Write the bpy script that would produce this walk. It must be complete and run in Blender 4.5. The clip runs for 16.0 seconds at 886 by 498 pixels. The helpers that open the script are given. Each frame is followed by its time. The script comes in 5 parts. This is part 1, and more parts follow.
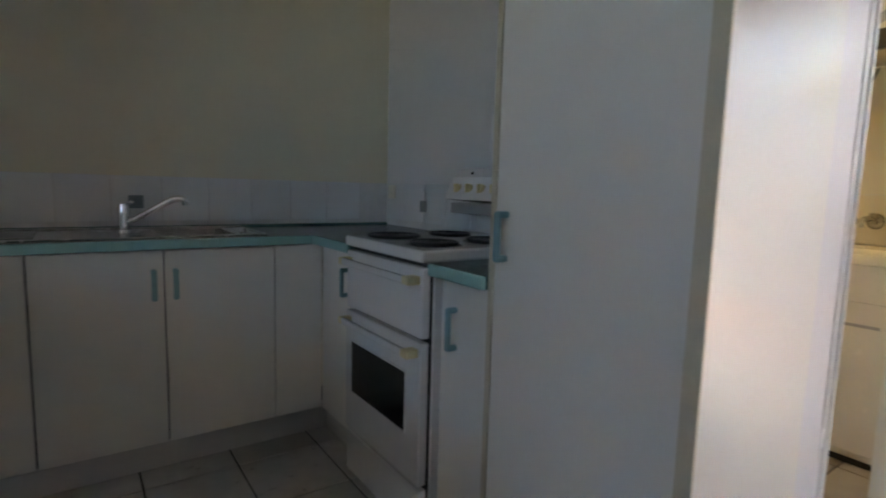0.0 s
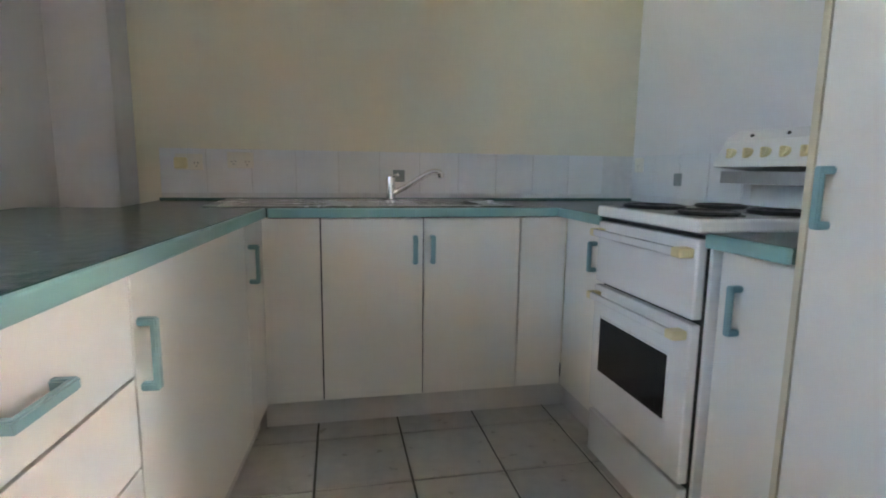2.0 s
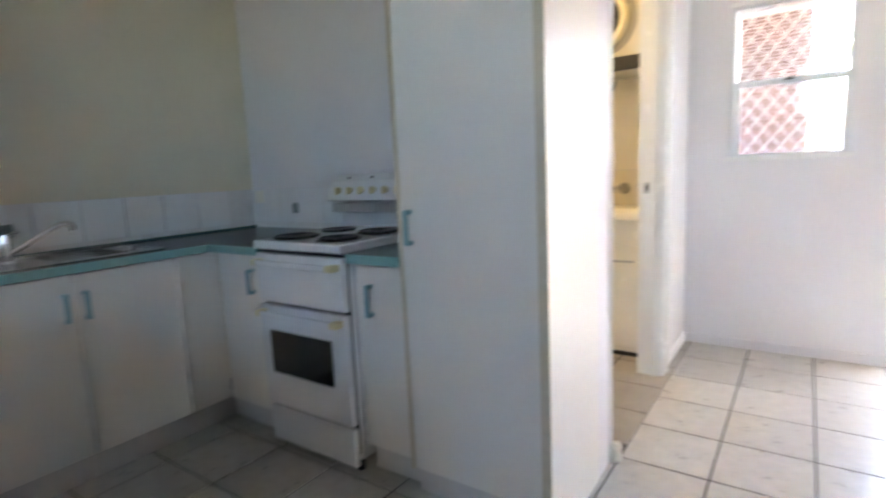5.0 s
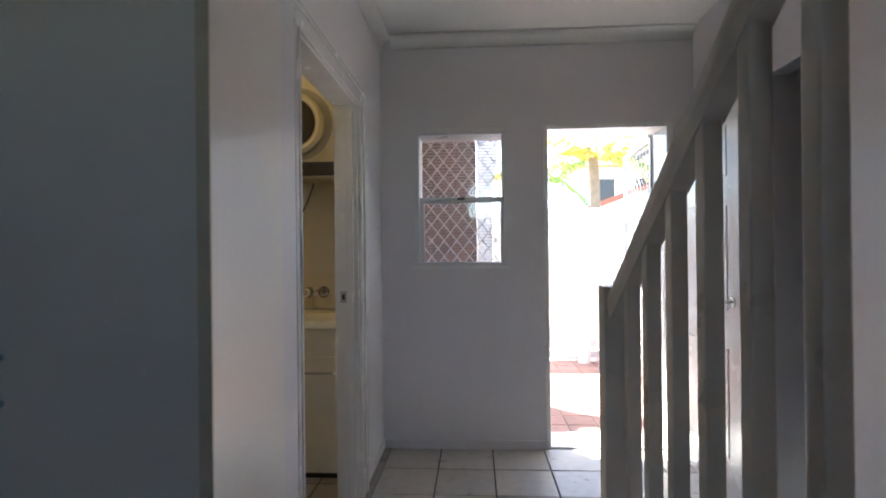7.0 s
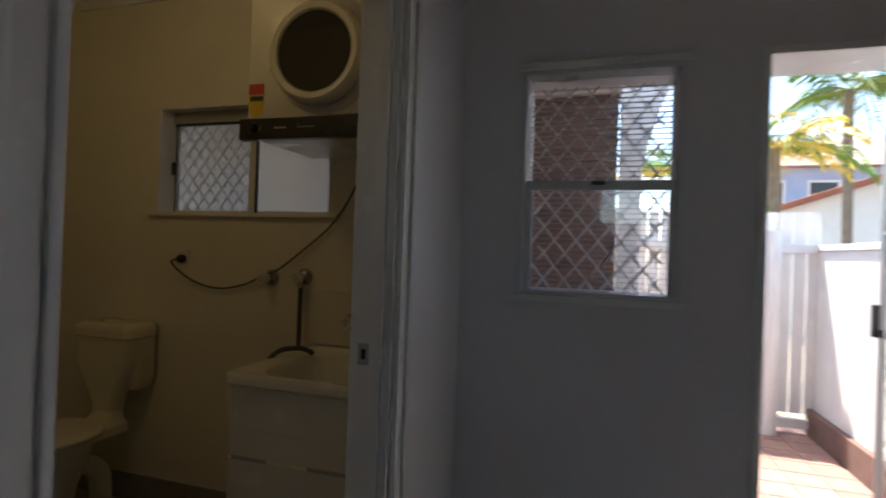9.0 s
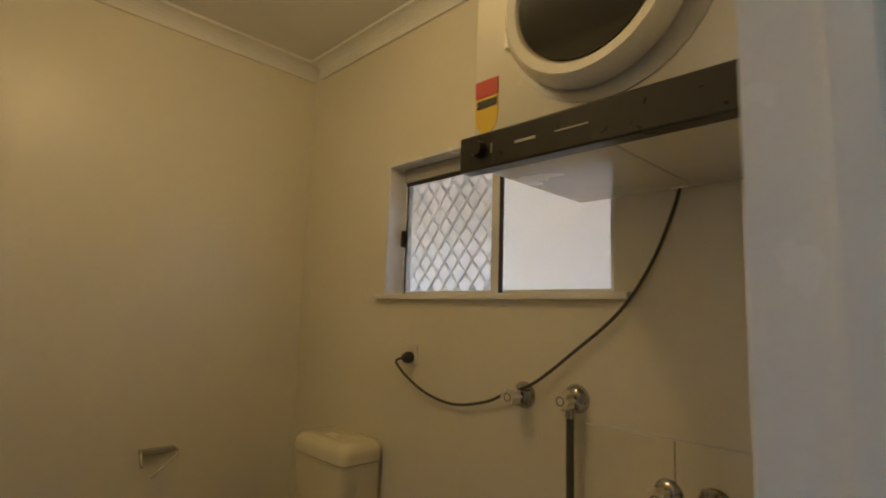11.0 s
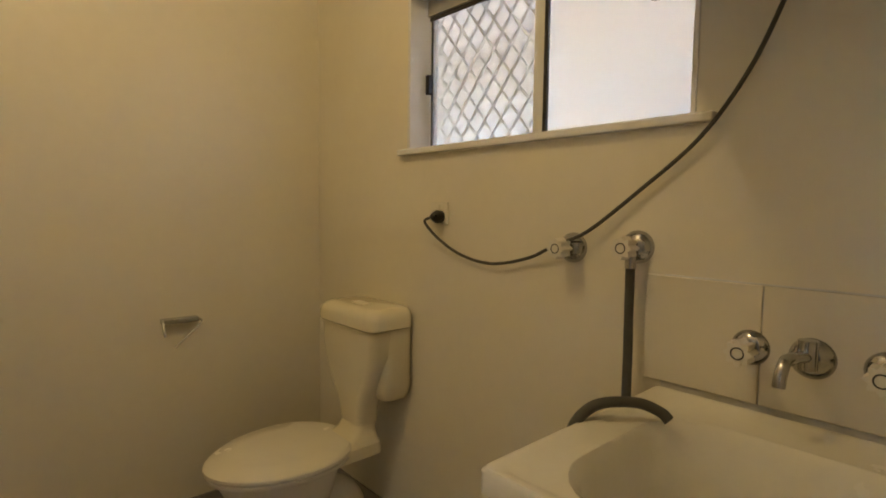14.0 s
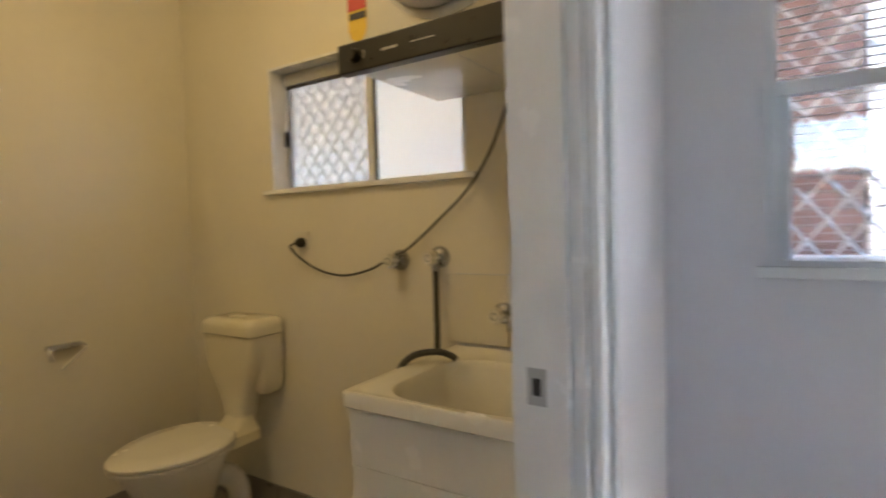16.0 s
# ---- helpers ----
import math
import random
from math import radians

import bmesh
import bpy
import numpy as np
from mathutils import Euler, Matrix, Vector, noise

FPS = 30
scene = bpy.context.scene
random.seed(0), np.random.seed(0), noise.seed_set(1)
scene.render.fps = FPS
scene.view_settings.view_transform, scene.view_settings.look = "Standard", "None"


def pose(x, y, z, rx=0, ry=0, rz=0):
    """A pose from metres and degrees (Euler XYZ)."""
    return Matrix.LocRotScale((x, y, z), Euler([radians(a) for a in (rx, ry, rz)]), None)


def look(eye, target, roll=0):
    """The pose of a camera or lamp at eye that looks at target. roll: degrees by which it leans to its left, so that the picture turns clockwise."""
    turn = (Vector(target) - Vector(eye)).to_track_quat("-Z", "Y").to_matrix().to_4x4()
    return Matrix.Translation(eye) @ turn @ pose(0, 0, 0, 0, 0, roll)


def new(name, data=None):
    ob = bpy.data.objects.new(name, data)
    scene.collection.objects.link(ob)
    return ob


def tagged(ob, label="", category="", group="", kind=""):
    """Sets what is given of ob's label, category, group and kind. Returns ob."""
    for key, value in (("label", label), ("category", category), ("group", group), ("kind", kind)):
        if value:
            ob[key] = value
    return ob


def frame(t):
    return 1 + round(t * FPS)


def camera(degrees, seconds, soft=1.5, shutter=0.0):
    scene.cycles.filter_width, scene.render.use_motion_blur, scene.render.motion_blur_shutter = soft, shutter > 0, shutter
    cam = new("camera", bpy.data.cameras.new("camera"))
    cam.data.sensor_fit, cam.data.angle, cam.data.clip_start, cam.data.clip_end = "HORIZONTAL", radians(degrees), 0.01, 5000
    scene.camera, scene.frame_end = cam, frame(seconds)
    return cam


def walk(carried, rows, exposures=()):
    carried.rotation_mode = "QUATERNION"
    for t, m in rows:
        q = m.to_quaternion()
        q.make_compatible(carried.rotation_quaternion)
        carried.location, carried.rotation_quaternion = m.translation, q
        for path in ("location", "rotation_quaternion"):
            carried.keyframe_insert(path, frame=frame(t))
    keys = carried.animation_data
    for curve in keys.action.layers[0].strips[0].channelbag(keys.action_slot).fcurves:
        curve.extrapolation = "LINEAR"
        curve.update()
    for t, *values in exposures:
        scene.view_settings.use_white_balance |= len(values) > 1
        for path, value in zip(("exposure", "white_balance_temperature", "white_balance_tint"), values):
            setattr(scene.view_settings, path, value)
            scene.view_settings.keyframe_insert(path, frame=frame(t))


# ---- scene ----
cam = camera(80.6, 16.0, soft=1.8, shutter=0.5)
PATH = [
    (0, (-0.821, -2.163, 1.118), (0.322, -0.539, 0.887), 1.6),
    (0.5, (-0.85, -2.121, 1.075), (0.116, -0.385, 0.844), 1.8),
    (1, (-0.869, -2.093, 1.065), (-0.129, -0.256, 0.785), 0.8),
    (1.5, (-0.884, -2.082, 1.058), (-0.33, -0.182, 0.77), 0.8),
    (2, (-0.905, -2.066, 1.051), (-0.509, -0.128, 0.753), 0.7),
    (2.5, (-0.943, -2.071, 1.041), (-0.583, -0.126, 0.744), -0.0),
    (3, (-0.992, -2.105, 1.041), (-0.485, -0.194, 0.738), -0.7),
    (3.5, (-1.126, -2.139, 1.069), (-0.284, -0.35, 0.765), -2.1),
    (4, (-1.255, -2.208, 1.124), (-0.205, -0.532, 0.831), -1.8),
    (4.5, (-1.301, -2.28, 1.18), (0.022, -0.819, 0.84), -2.5),
    (5, (-1.371, -2.332, 1.188), (0.25, -1.198, 0.897), -2.7),
    (5.2, (-1.366, -2.338, 1.163), (0.364, -1.362, 0.932), -2.6),
    (7.3, (-0.955, -2.308, 1.305), (1.043, -2.204, 1.311), -0.5),
    (7.5, (-0.828, -2.327, 1.307), (1.166, -2.171, 1.288), -0.1),
    (8, (-0.471, -2.297, 1.307), (1.522, -2.133, 1.313), -0.5),
    (8.5, (-0.131, -2.302, 1.301), (1.849, -2.021, 1.352), -0.5),
    (9, (0.256, -2.25, 1.342), (2.168, -1.666, 1.355), 2.0),
    (9.5, (0.564, -2.131, 1.379), (2.381, -1.299, 1.439), 0.1),
    (10, (0.852, -2.009, 1.416), (2.446, -0.81, 1.563), -0.0),
    (10.2, (0.918, -1.955, 1.419), (2.412, -0.638, 1.603), 0.8),
    (12.3, (1.249, -1.484, 1.428), (2.594, -0.027, 1.692), 1.6),
    (12.5, (1.269, -1.488, 1.423), (2.611, -0.016, 1.6), 1.0),
    (13, (1.25, -1.488, 1.366), (2.611, -0.023, 1.398), 0.5),
    (13.5, (1.248, -1.499, 1.322), (2.606, -0.034, 1.23), 0.5),
    (14, (1.237, -1.527, 1.286), (2.574, -0.047, 1.138), 0.7),
    (14.5, (1.19, -1.594, 1.291), (2.497, -0.086, 1.161), 0.4),
    (15, (1.067, -1.758, 1.298), (2.336, -0.22, 1.154), 0.9),
    (15.5, (0.931, -1.844, 1.304), (2.359, -0.447, 1.221), 0.8),
    (16, (0.813, -1.941, 1.309), (2.503, -0.875, 1.229), -1.7),
]
walk(cam, [(t, look(eye, target, roll)) for t, eye, target, roll in PATH],
     exposures=[(0, 4.65, 6900, 10), (0.5, 4.8, 6950, 10), (1.0, 5.45, 7150, 10), (1.5, 5.95, 7100, 10), (2.5, 6.3, 7100, 10), (3.5, 6.15, 7050, 10), (4.5, 5.95, 6800, 10), (5.2, 5.4, 6500, 10), (7.3, 2.95, 6250, 10), (8.0, 2.45, 6300, 10), (8.5, 2.05, 6350, 10), (9.0, 1.65, 6400, 10), (9.5, 1.75, 6500, 10), (10.0, 2.6, 6500, 10), (10.2, 2.9, 6450, 10), (12.3, 3.85, 6450, 10), (13.0, 4.0, 6350, 10), (13.5, 4.05, 6350, 10), (14.0, 4.15, 6300, 10), (16.0, 4.2, 6200, 10)])

# ---- world, sun, large lights ----
world = bpy.data.worlds.new("sky")
scene.world = world
world.use_nodes = True
wn = world.node_tree.nodes
sky = wn.new("ShaderNodeTexSky")
sky.sky_type = "NISHITA"
sky.sun_disc = False
sky.sun_elevation, sky.sun_rotation = radians(66), radians(59)
world.node_tree.links.new(sky.outputs[0], wn["Background"].inputs[0])
wn["Background"].inputs[1].default_value = 0.15


def lamp(name, kind, m, energy, color, size=0.1, size_y=None, angle=None):
    d = bpy.data.lights.new(name, kind)
    d.energy, d.color = energy, color
    if kind == "AREA":
        d.shape = "RECTANGLE" if size_y else "SQUARE"
        d.size = size
        if size_y:
            d.size_y = size_y
    elif kind == "SUN":
        d.angle = radians(angle)
    else:
        d.shadow_soft_size = size
    ob = new(name, d)
    ob.matrix_world = m
    return ob


lamp("sun", "SUN", look((2.0, 1.2, 5.2), (0, 0, 0)), 5.0, (1.0, 0.95, 0.86), angle=0.6)
# bulb of the bathroom's ceiling light
lamp("bathroom_bulb", "POINT", pose(1.40, -0.60, 2.50), 0.68, (1.0, 0.70, 0.32), 0.06)

# ---- materials ----


def mat(name, color, rough=0.5, metal=0.0, var=0.06, scale=6.0, bump=0.0, bscale=120.0, coat=0.0, stain=None, obvar=0.0):
    m = bpy.data.materials.new(name)
    m.use_nodes = True
    n, l = m.node_tree.nodes, m.node_tree.links
    b = n["Principled BSDF"]
    tc = n.new("ShaderNodeTexCoord")
    geo = n.new("ShaderNodeNewGeometry")
    nz = n.new("ShaderNodeTexNoise")
    nz.inputs["Scale"].default_value, nz.inputs["Detail"].default_value = scale, 6
    l.new(geo.outputs["Position"], nz.inputs["Vector"])
    nf = n.new("ShaderNodeTexNoise")
    nf.inputs["Scale"].default_value, nf.inputs["Detail"].default_value = scale * 14, 3
    l.new(geo.outputs["Position"], nf.inputs["Vector"])
    add = n.new("ShaderNodeMath")
    add.operation = "MULTIPLY_ADD"
    l.new(nf.outputs["Fac"], add.inputs[0])
    add.inputs[1].default_value = 0.35
    l.new(nz.outputs["Fac"], add.inputs[2])
    ramp = n.new("ShaderNodeMapRange")
    ramp.inputs["From Min"].default_value, ramp.inputs["From Max"].default_value = 0.4, 0.95
    ramp.inputs["To Min"].default_value, ramp.inputs["To Max"].default_value = 1 - var, 1 + var * 0.5
    l.new(add.outputs[0], ramp.inputs["Value"])
    mul = n.new("ShaderNodeVectorMath")
    mul.operation = "SCALE"
    mul.inputs[0].default_value = color
    fac = ramp.outputs[0]
    if obvar:
        oi = n.new("ShaderNodeObjectInfo")
        mr = n.new("ShaderNodeMapRange")
        mr.inputs["To Min"].default_value, mr.inputs["To Max"].default_value = 1 - obvar, 1 + obvar * 0.6
        l.new(oi.outputs["Random"], mr.inputs["Value"])
        mm = n.new("ShaderNodeMath")
        mm.operation = "MULTIPLY"
        l.new(fac, mm.inputs[0])
        l.new(mr.outputs[0], mm.inputs[1])
        fac = mm.outputs[0]
    l.new(fac, mul.inputs["Scale"])
    out = mul.outputs[0]
    if stain:
        ns = n.new("ShaderNodeTexNoise")
        ns.inputs["Scale"].default_value, ns.inputs["Detail"].default_value = 3.1, 8
        l.new(geo.outputs["Position"], ns.inputs["Vector"])
        rs = n.new("ShaderNodeMapRange")
        rs.inputs["From Min"].default_value, rs.inputs["From Max"].default_value = 0.52, 0.75
        rs.inputs["To Max"].default_value = 0.5
        l.new(ns.outputs["Fac"], rs.inputs["Value"])
        mx = n.new("ShaderNodeMix")
        mx.data_type = "RGBA"
        l.new(rs.outputs[0], mx.inputs["Factor"])
        l.new(out, mx.inputs["A"])
        mx.inputs["B"].default_value = (*stain, 1)
        out = mx.outputs["Result"]
    l.new(out, b.inputs["Base Color"])
    rr = n.new("ShaderNodeMapRange")
    rr.inputs["To Min"].default_value, rr.inputs["To Max"].default_value = max(rough - 0.08, 0.02), min(rough + 0.08, 1)
    l.new(nz.outputs["Fac"], rr.inputs["Value"])
    l.new(rr.outputs[0], b.inputs["Roughness"])
    b.inputs["Metallic"].default_value = metal
    b.inputs["Coat Weight"].default_value = coat
    if bump:
        nb = n.new("ShaderNodeTexNoise")
        nb.inputs["Scale"].default_value, nb.inputs["Detail"].default_value = bscale, 3
        l.new(geo.outputs["Position"], nb.inputs["Vector"])
        bp = n.new("ShaderNodeBump")
        bp.inputs["Strength"].default_value, bp.inputs["Distance"].default_value = bump, 0.002
        l.new(nb.outputs["Fac"], bp.inputs["Height"])
        l.new(bp.outputs[0], b.inputs["Normal"])
    return m


def glass(name, color=(1, 1, 1), rough=0.0, ior=1.45):
    m = bpy.data.materials.new(name)
    m.use_nodes = True
    b = m.node_tree.nodes["Principled BSDF"]
    b.inputs["Base Color"].default_value = (*color, 1)
    b.inputs["Roughness"].default_value = rough
    b.inputs["IOR"].default_value = ior
    b.inputs["Transmission Weight"].default_value = 1.0
    return m


M_WALL = mat("wall_paint", (0.75, 0.735, 0.745), 0.42, var=0.04, scale=2.0, bump=0.12, bscale=260)
M_CREAM = mat("cream_wall_paint", (0.76, 0.715, 0.575), 0.42, var=0.04, scale=2.0, bump=0.12, bscale=260)
M_BATH = mat("bathroom_wall_paint", (0.80, 0.755, 0.63), 0.36, var=0.05, scale=2.0, bump=0.1, bscale=240)
M_CEIL = mat("ceiling_paint", (0.80, 0.80, 0.78), 0.8, var=0.03, bump=0.1)
M_TRIM = mat("gloss_trim_paint", (0.82, 0.82, 0.80), 0.25, var=0.05, scale=9, bump=0.05, bscale=60)
M_LAM = mat("white_laminate", (0.78, 0.757, 0.70), 0.32, var=0.03, scale=4, bump=0.05, bscale=400)
M_EDGE = mat("yellowed_edging", (0.62, 0.56, 0.42), 0.45, var=0.1, scale=20)
M_KICK = mat("kickboard_vinyl", (0.60, 0.58, 0.55), 0.4, var=0.08, scale=7)
# near-black that stands in for the shade inside joints and hollows
M_DARK = mat("painted_gap_shade", (0.03, 0.03, 0.03), 0.8)
M_BENCH = mat("green_laminate_worktop", (0.105, 0.175, 0.16), 0.24, var=0.12, scale=30, bump=0.08, bscale=500)
M_BEDGE = mat("aqua_worktop_edge", (0.24, 0.45, 0.43), 0.35, var=0.05, scale=10)
M_HANDLE = mat("aqua_plastic", (0.22, 0.385, 0.41), 0.3, var=0.06, scale=30)
M_ENAMEL = mat("white_enamel", (0.80, 0.80, 0.79), 0.18, var=0.03, scale=5, coat=0.3)
M_YELLOW = mat("yellowed_plastic", (0.74, 0.66, 0.38), 0.4, var=0.1, scale=30)
M_GREY = mat("grey_grille_metal", (0.42, 0.42, 0.41), 0.4, 0.3, var=0.08, scale=20)
M_BLACKGLASS = mat("oven_door_glass", (0.02, 0.02, 0.019), 0.12, var=0.2, scale=8)
M_COIL = mat("hotplate_iron", (0.035, 0.033, 0.032), 0.5, 0.4, var=0.2, scale=40)
M_STEEL = mat("brushed_steel", (0.55, 0.55, 0.53), 0.25, 1.0, var=0.08, scale=14)
M_CHROME = mat("chrome", (0.78, 0.78, 0.79), 0.07, 1.0, var=0.03)
# chrome with the dark room's reflection put into its base colour
M_TAPWARE = mat("dark_reflection_chrome", (0.46, 0.46, 0.46), 0.1, 1.0, var=0.05)
M_SPLASH = mat("white_wall_tile", (0.80, 0.81, 0.82), 0.2, var=0.03, scale=5, obvar=0.03, coat=0.2)
M_CTILE = mat("cream_wall_tile", (0.80, 0.75, 0.62), 0.22, var=0.04, scale=5, obvar=0.03, coat=0.2)
M_ACCENT = mat("blue_grey_tile", (0.22, 0.27, 0.28), 0.3, var=0.1, scale=30)
M_GROUT = mat("dark_grout", (0.095, 0.088, 0.082), 0.9, var=0.2, scale=20)
M_LGROUT = mat("light_grout", (0.70, 0.70, 0.69), 0.8, var=0.1, scale=20)
M_FLOOR = mat("speckled_floor_tile", (0.50, 0.48, 0.44), 0.3, var=0.14, scale=16, bump=0.06, bscale=90, obvar=0.05)
M_BFLOOR = mat("bathroom_floor_tile", (0.36, 0.33, 0.29), 0.35, var=0.15, scale=9, obvar=0.06)
M_SKIRT = mat("grey_skirting_tile", (0.26, 0.245, 0.23), 0.3, var=0.12, scale=12, obvar=0.06)
M_OUTLET = mat("outlet_plastic", (0.78, 0.75, 0.66), 0.35, var=0.03)
M_WC = mat("ivory_porcelain", (0.80, 0.75, 0.58), 0.14, var=0.02, coat=0.4)
M_SEAT = mat("white_seat_plastic", (0.82, 0.79, 0.70), 0.25, var=0.02)
M_TUB = mat("white_tub_plastic", (0.80, 0.78, 0.70), 0.25, var=0.05, scale=6)
M_DRYER = mat("dryer_enamel", (0.78, 0.75, 0.64), 0.25, var=0.03, scale=5, coat=0.2)
M_BLACKP = mat("black_plastic", (0.018, 0.017, 0.016), 0.3, var=0.15, scale=30)
M_HOSE = mat("grey_rubber_hose", (0.07, 0.068, 0.062), 0.5, var=0.15, scale=40)
M_ALU = mat("white_aluminium", (0.70, 0.71, 0.72), 0.3, var=0.04, scale=10)
M_MESH = mat("grille_aluminium", (0.66, 0.66, 0.64), 0.35, 0.2, var=0.08, scale=14)
M_DGRILLE = mat("grey_grille_aluminium", (0.42, 0.42, 0.43), 0.4, 0.3, var=0.1, scale=14)
M_GLASS = glass("window_glass")
M_FROST = glass("obscure_glass", (0.97, 0.97, 0.97), 1.0, 1.3)
M_OBSC = glass("dimpled_glass", (0.68, 0.69, 0.73), 0.25, 1.3)
M_DRUM = mat("smoked_dome", (0.012, 0.010, 0.008), 0.06, var=0.1)
M_STAIR = mat("stair_gloss_paint", (0.66, 0.63, 0.58), 0.3, var=0.07, scale=8, bump=0.06, bscale=50)
M_PAVER = mat("terracotta_paver", (0.36, 0.205, 0.16), 0.75, var=0.2, scale=10, bump=0.3, bscale=120, obvar=0.14)
M_SAND = mat("paver_joint_sand", (0.26, 0.19, 0.15), 0.95, var=0.2, scale=20)
M_FENCE = mat("white_fence_paint", (0.80, 0.79, 0.77), 0.5, var=0.07, scale=5, bump=0.1, bscale=60)
# greyed down to dim the view through the obscure bathroom panes
M_RENDER = mat("backdrop_grey_render", (0.52, 0.51, 0.50), 0.8, var=0.1, scale=4, bump=0.2, bscale=120)
M_BLUE = mat("pale_blue_cladding", (0.38, 0.47, 0.62), 0.6, var=0.08, scale=3)
M_BRICK = mat("brown_brick", (0.17, 0.10, 0.08), 0.85, var=0.25, scale=14, bump=0.4, bscale=90, obvar=0.2)
M_MORTAR = mat("mortar", (0.16, 0.12, 0.10), 0.9, var=0.2, scale=20)
M_ROOF = mat("red_roof_tile", (0.36, 0.13, 0.08), 0.7, var=0.2, scale=6)
M_PINKROOF = mat("faded_roof_tile", (0.46, 0.30, 0.26), 0.7, var=0.2, scale=6)
M_LEAF = mat("palm_leaf", (0.17, 0.30, 0.05), 0.45, var=0.3, scale=6)
M_YLEAF = mat("yellow_palm_leaf", (0.72, 0.54, 0.06), 0.45, var=0.3, scale=6)
M_TRUNK = mat("palm_trunk", (0.24, 0.19, 0.14), 0.9, var=0.3, scale=12, bump=0.4, bscale=40)
M_EARTH = mat("dry_earth", (0.24, 0.20, 0.14), 0.95, var=0.3, scale=2)
M_RED = mat("red_label_ink", (0.55, 0.05, 0.03), 0.5)
M_LYEL = mat("yellow_label_ink", (0.80, 0.55, 0.05), 0.5)
M_INK = mat("dark_ink", (0.03, 0.03, 0.03), 0.5)

# ---- mesh helpers ----
ROOT = {}


def box(bm, x0, x1, y0, y1, z0, z1, bev=0.0, seg=2):
    vs = [bm.verts.new((x, y, z)) for x in (x0, x1) for y in (y0, y1) for z in (z0, z1)]
    fs = [bm.faces.new([vs[i] for i in q]) for q in ((0, 1, 3, 2), (4, 6, 7, 5), (0, 4, 5, 1), (2, 3, 7, 6), (0, 2, 6, 4), (1, 5, 7, 3))]
    bmesh.ops.recalc_face_normals(bm, faces=fs)
    if bev:
        es = list({e for f in fs for e in f.edges})
        bmesh.ops.bevel(bm, geom=es, offset=bev, segments=seg, affect="EDGES", profile=0.5)
    return bm


def cyl(bm, a, b, r, r2=None, seg=20):
    a, b = Vector(a), Vector(b)
    d = b - a
    m = Matrix.Translation((a + b) / 2) @ d.to_track_quat("Z", "Y").to_matrix().to_4x4()
    bmesh.ops.create_cone(bm, cap_ends=True, segments=seg, radius1=r, radius2=r if r2 is None else r2, depth=d.length, matrix=m)
    return bm


def tube(bm, pts, r, seg=10):
    """A round tube along a smooth line through the points."""
    P = [Vector(p) for p in pts]
    line = []
    for i in range(len(P) - 1):
        p0, p1, p2, p3 = P[max(i - 1, 0)], P[i], P[i + 1], P[min(i + 2, len(P) - 1)]
        for k in range(8):
            t = k / 8
            line.append(0.5 * (2 * p1 + (p2 - p0) * t + (2 * p0 - 5 * p1 + 4 * p2 - p3) * t * t + (3 * p1 - p0 - 3 * p2 + p3) * t ** 3))
    line.append(P[-1])
    rings, side = [], None
    for i, p in enumerate(line):
        d = (line[min(i + 1, len(line) - 1)] - line[max(i - 1, 0)]).normalized()
        side = d.orthogonal().normalized() if side is None else (side - d * side.dot(d)).normalized()
        up = d.cross(side)
        rings.append([bm.verts.new(p + r * (math.cos(a) * side + math.sin(a) * up)) for a in (2 * math.pi * k / seg for k in range(seg))])
    for a, b in zip(rings, rings[1:]):
        for k in range(seg):
            bm.faces.new((a[k], a[(k + 1) % seg], b[(k + 1) % seg], b[k]))
    bm.faces.new(rings[0][::-1])
    bm.faces.new(rings[-1])
    return bm


def spin(bm, profile, m, seg=40, squash=(1, 1)):
    """A turned body: profile of (radius, height) about z, placed by m."""
    rings = []
    for r, h in profile:
        rings.append([bm.verts.new(m @ Vector((r * squash[0] * math.cos(2 * math.pi * k / seg), r * squash[1] * math.sin(2 * math.pi * k / seg), h))) for k in range(seg)])
    for a, b in zip(rings, rings[1:]):
        for k in range(seg):
            bm.faces.new((a[k], a[(k + 1) % seg], b[(k + 1) % seg], b[k]))
    bm.faces.new(rings[0][::-1])
    bm.faces.new(rings[-1])
    bmesh.ops.recalc_face_normals(bm, faces=bm.faces)
    return bm


def prism(bm, pts, depth, m=Matrix()):
    """A flat outline in x, y pushed up along z by depth, placed by m."""
    lo = [bm.verts.new(m @ Vector((x, y, 0))) for x, y in pts]
    hi = [bm.verts.new(m @ Vector((x, y, depth))) for x, y in pts]
    n = len(pts)
    fs = [bm.faces.new(lo[::-1]), bm.faces.new(hi)] + [bm.faces.new((lo[i], lo[(i + 1) % n], hi[(i + 1) % n], hi[i])) for i in range(n)]
    bmesh.ops.recalc_face_normals(bm, faces=fs)
    return bm


def B(*boxes, bev=0.0):
    bm = bmesh.new()
    for b in boxes:
        box(bm, *b, bev=bev)
    return bm


def thing(name, label, category, base=(0, 0, 0), group=""):
    ob = new(name)
    ob.empty_display_size = 0.1
    ob.location = base
    ROOT[ob] = Vector(base)
    return tagged(ob, label, category, group)


def part(name, bm, material, parent, label="", smooth=False):
    """One mesh, given in world metres, under a thing or a part."""
    base = ROOT[parent]
    bmesh.ops.translate(bm, verts=bm.verts, vec=-base)
    me = bpy.data.meshes.new(name)
    bm.to_mesh(me)
    bm.free()
    me.materials.append(material)
    if smooth:
        me.shade_smooth()
        me.set_sharp_from_angle(angle=radians(40))
    ob = new(name, me)
    ob.parent = parent
    ROOT[ob] = base
    return tagged(ob, label)


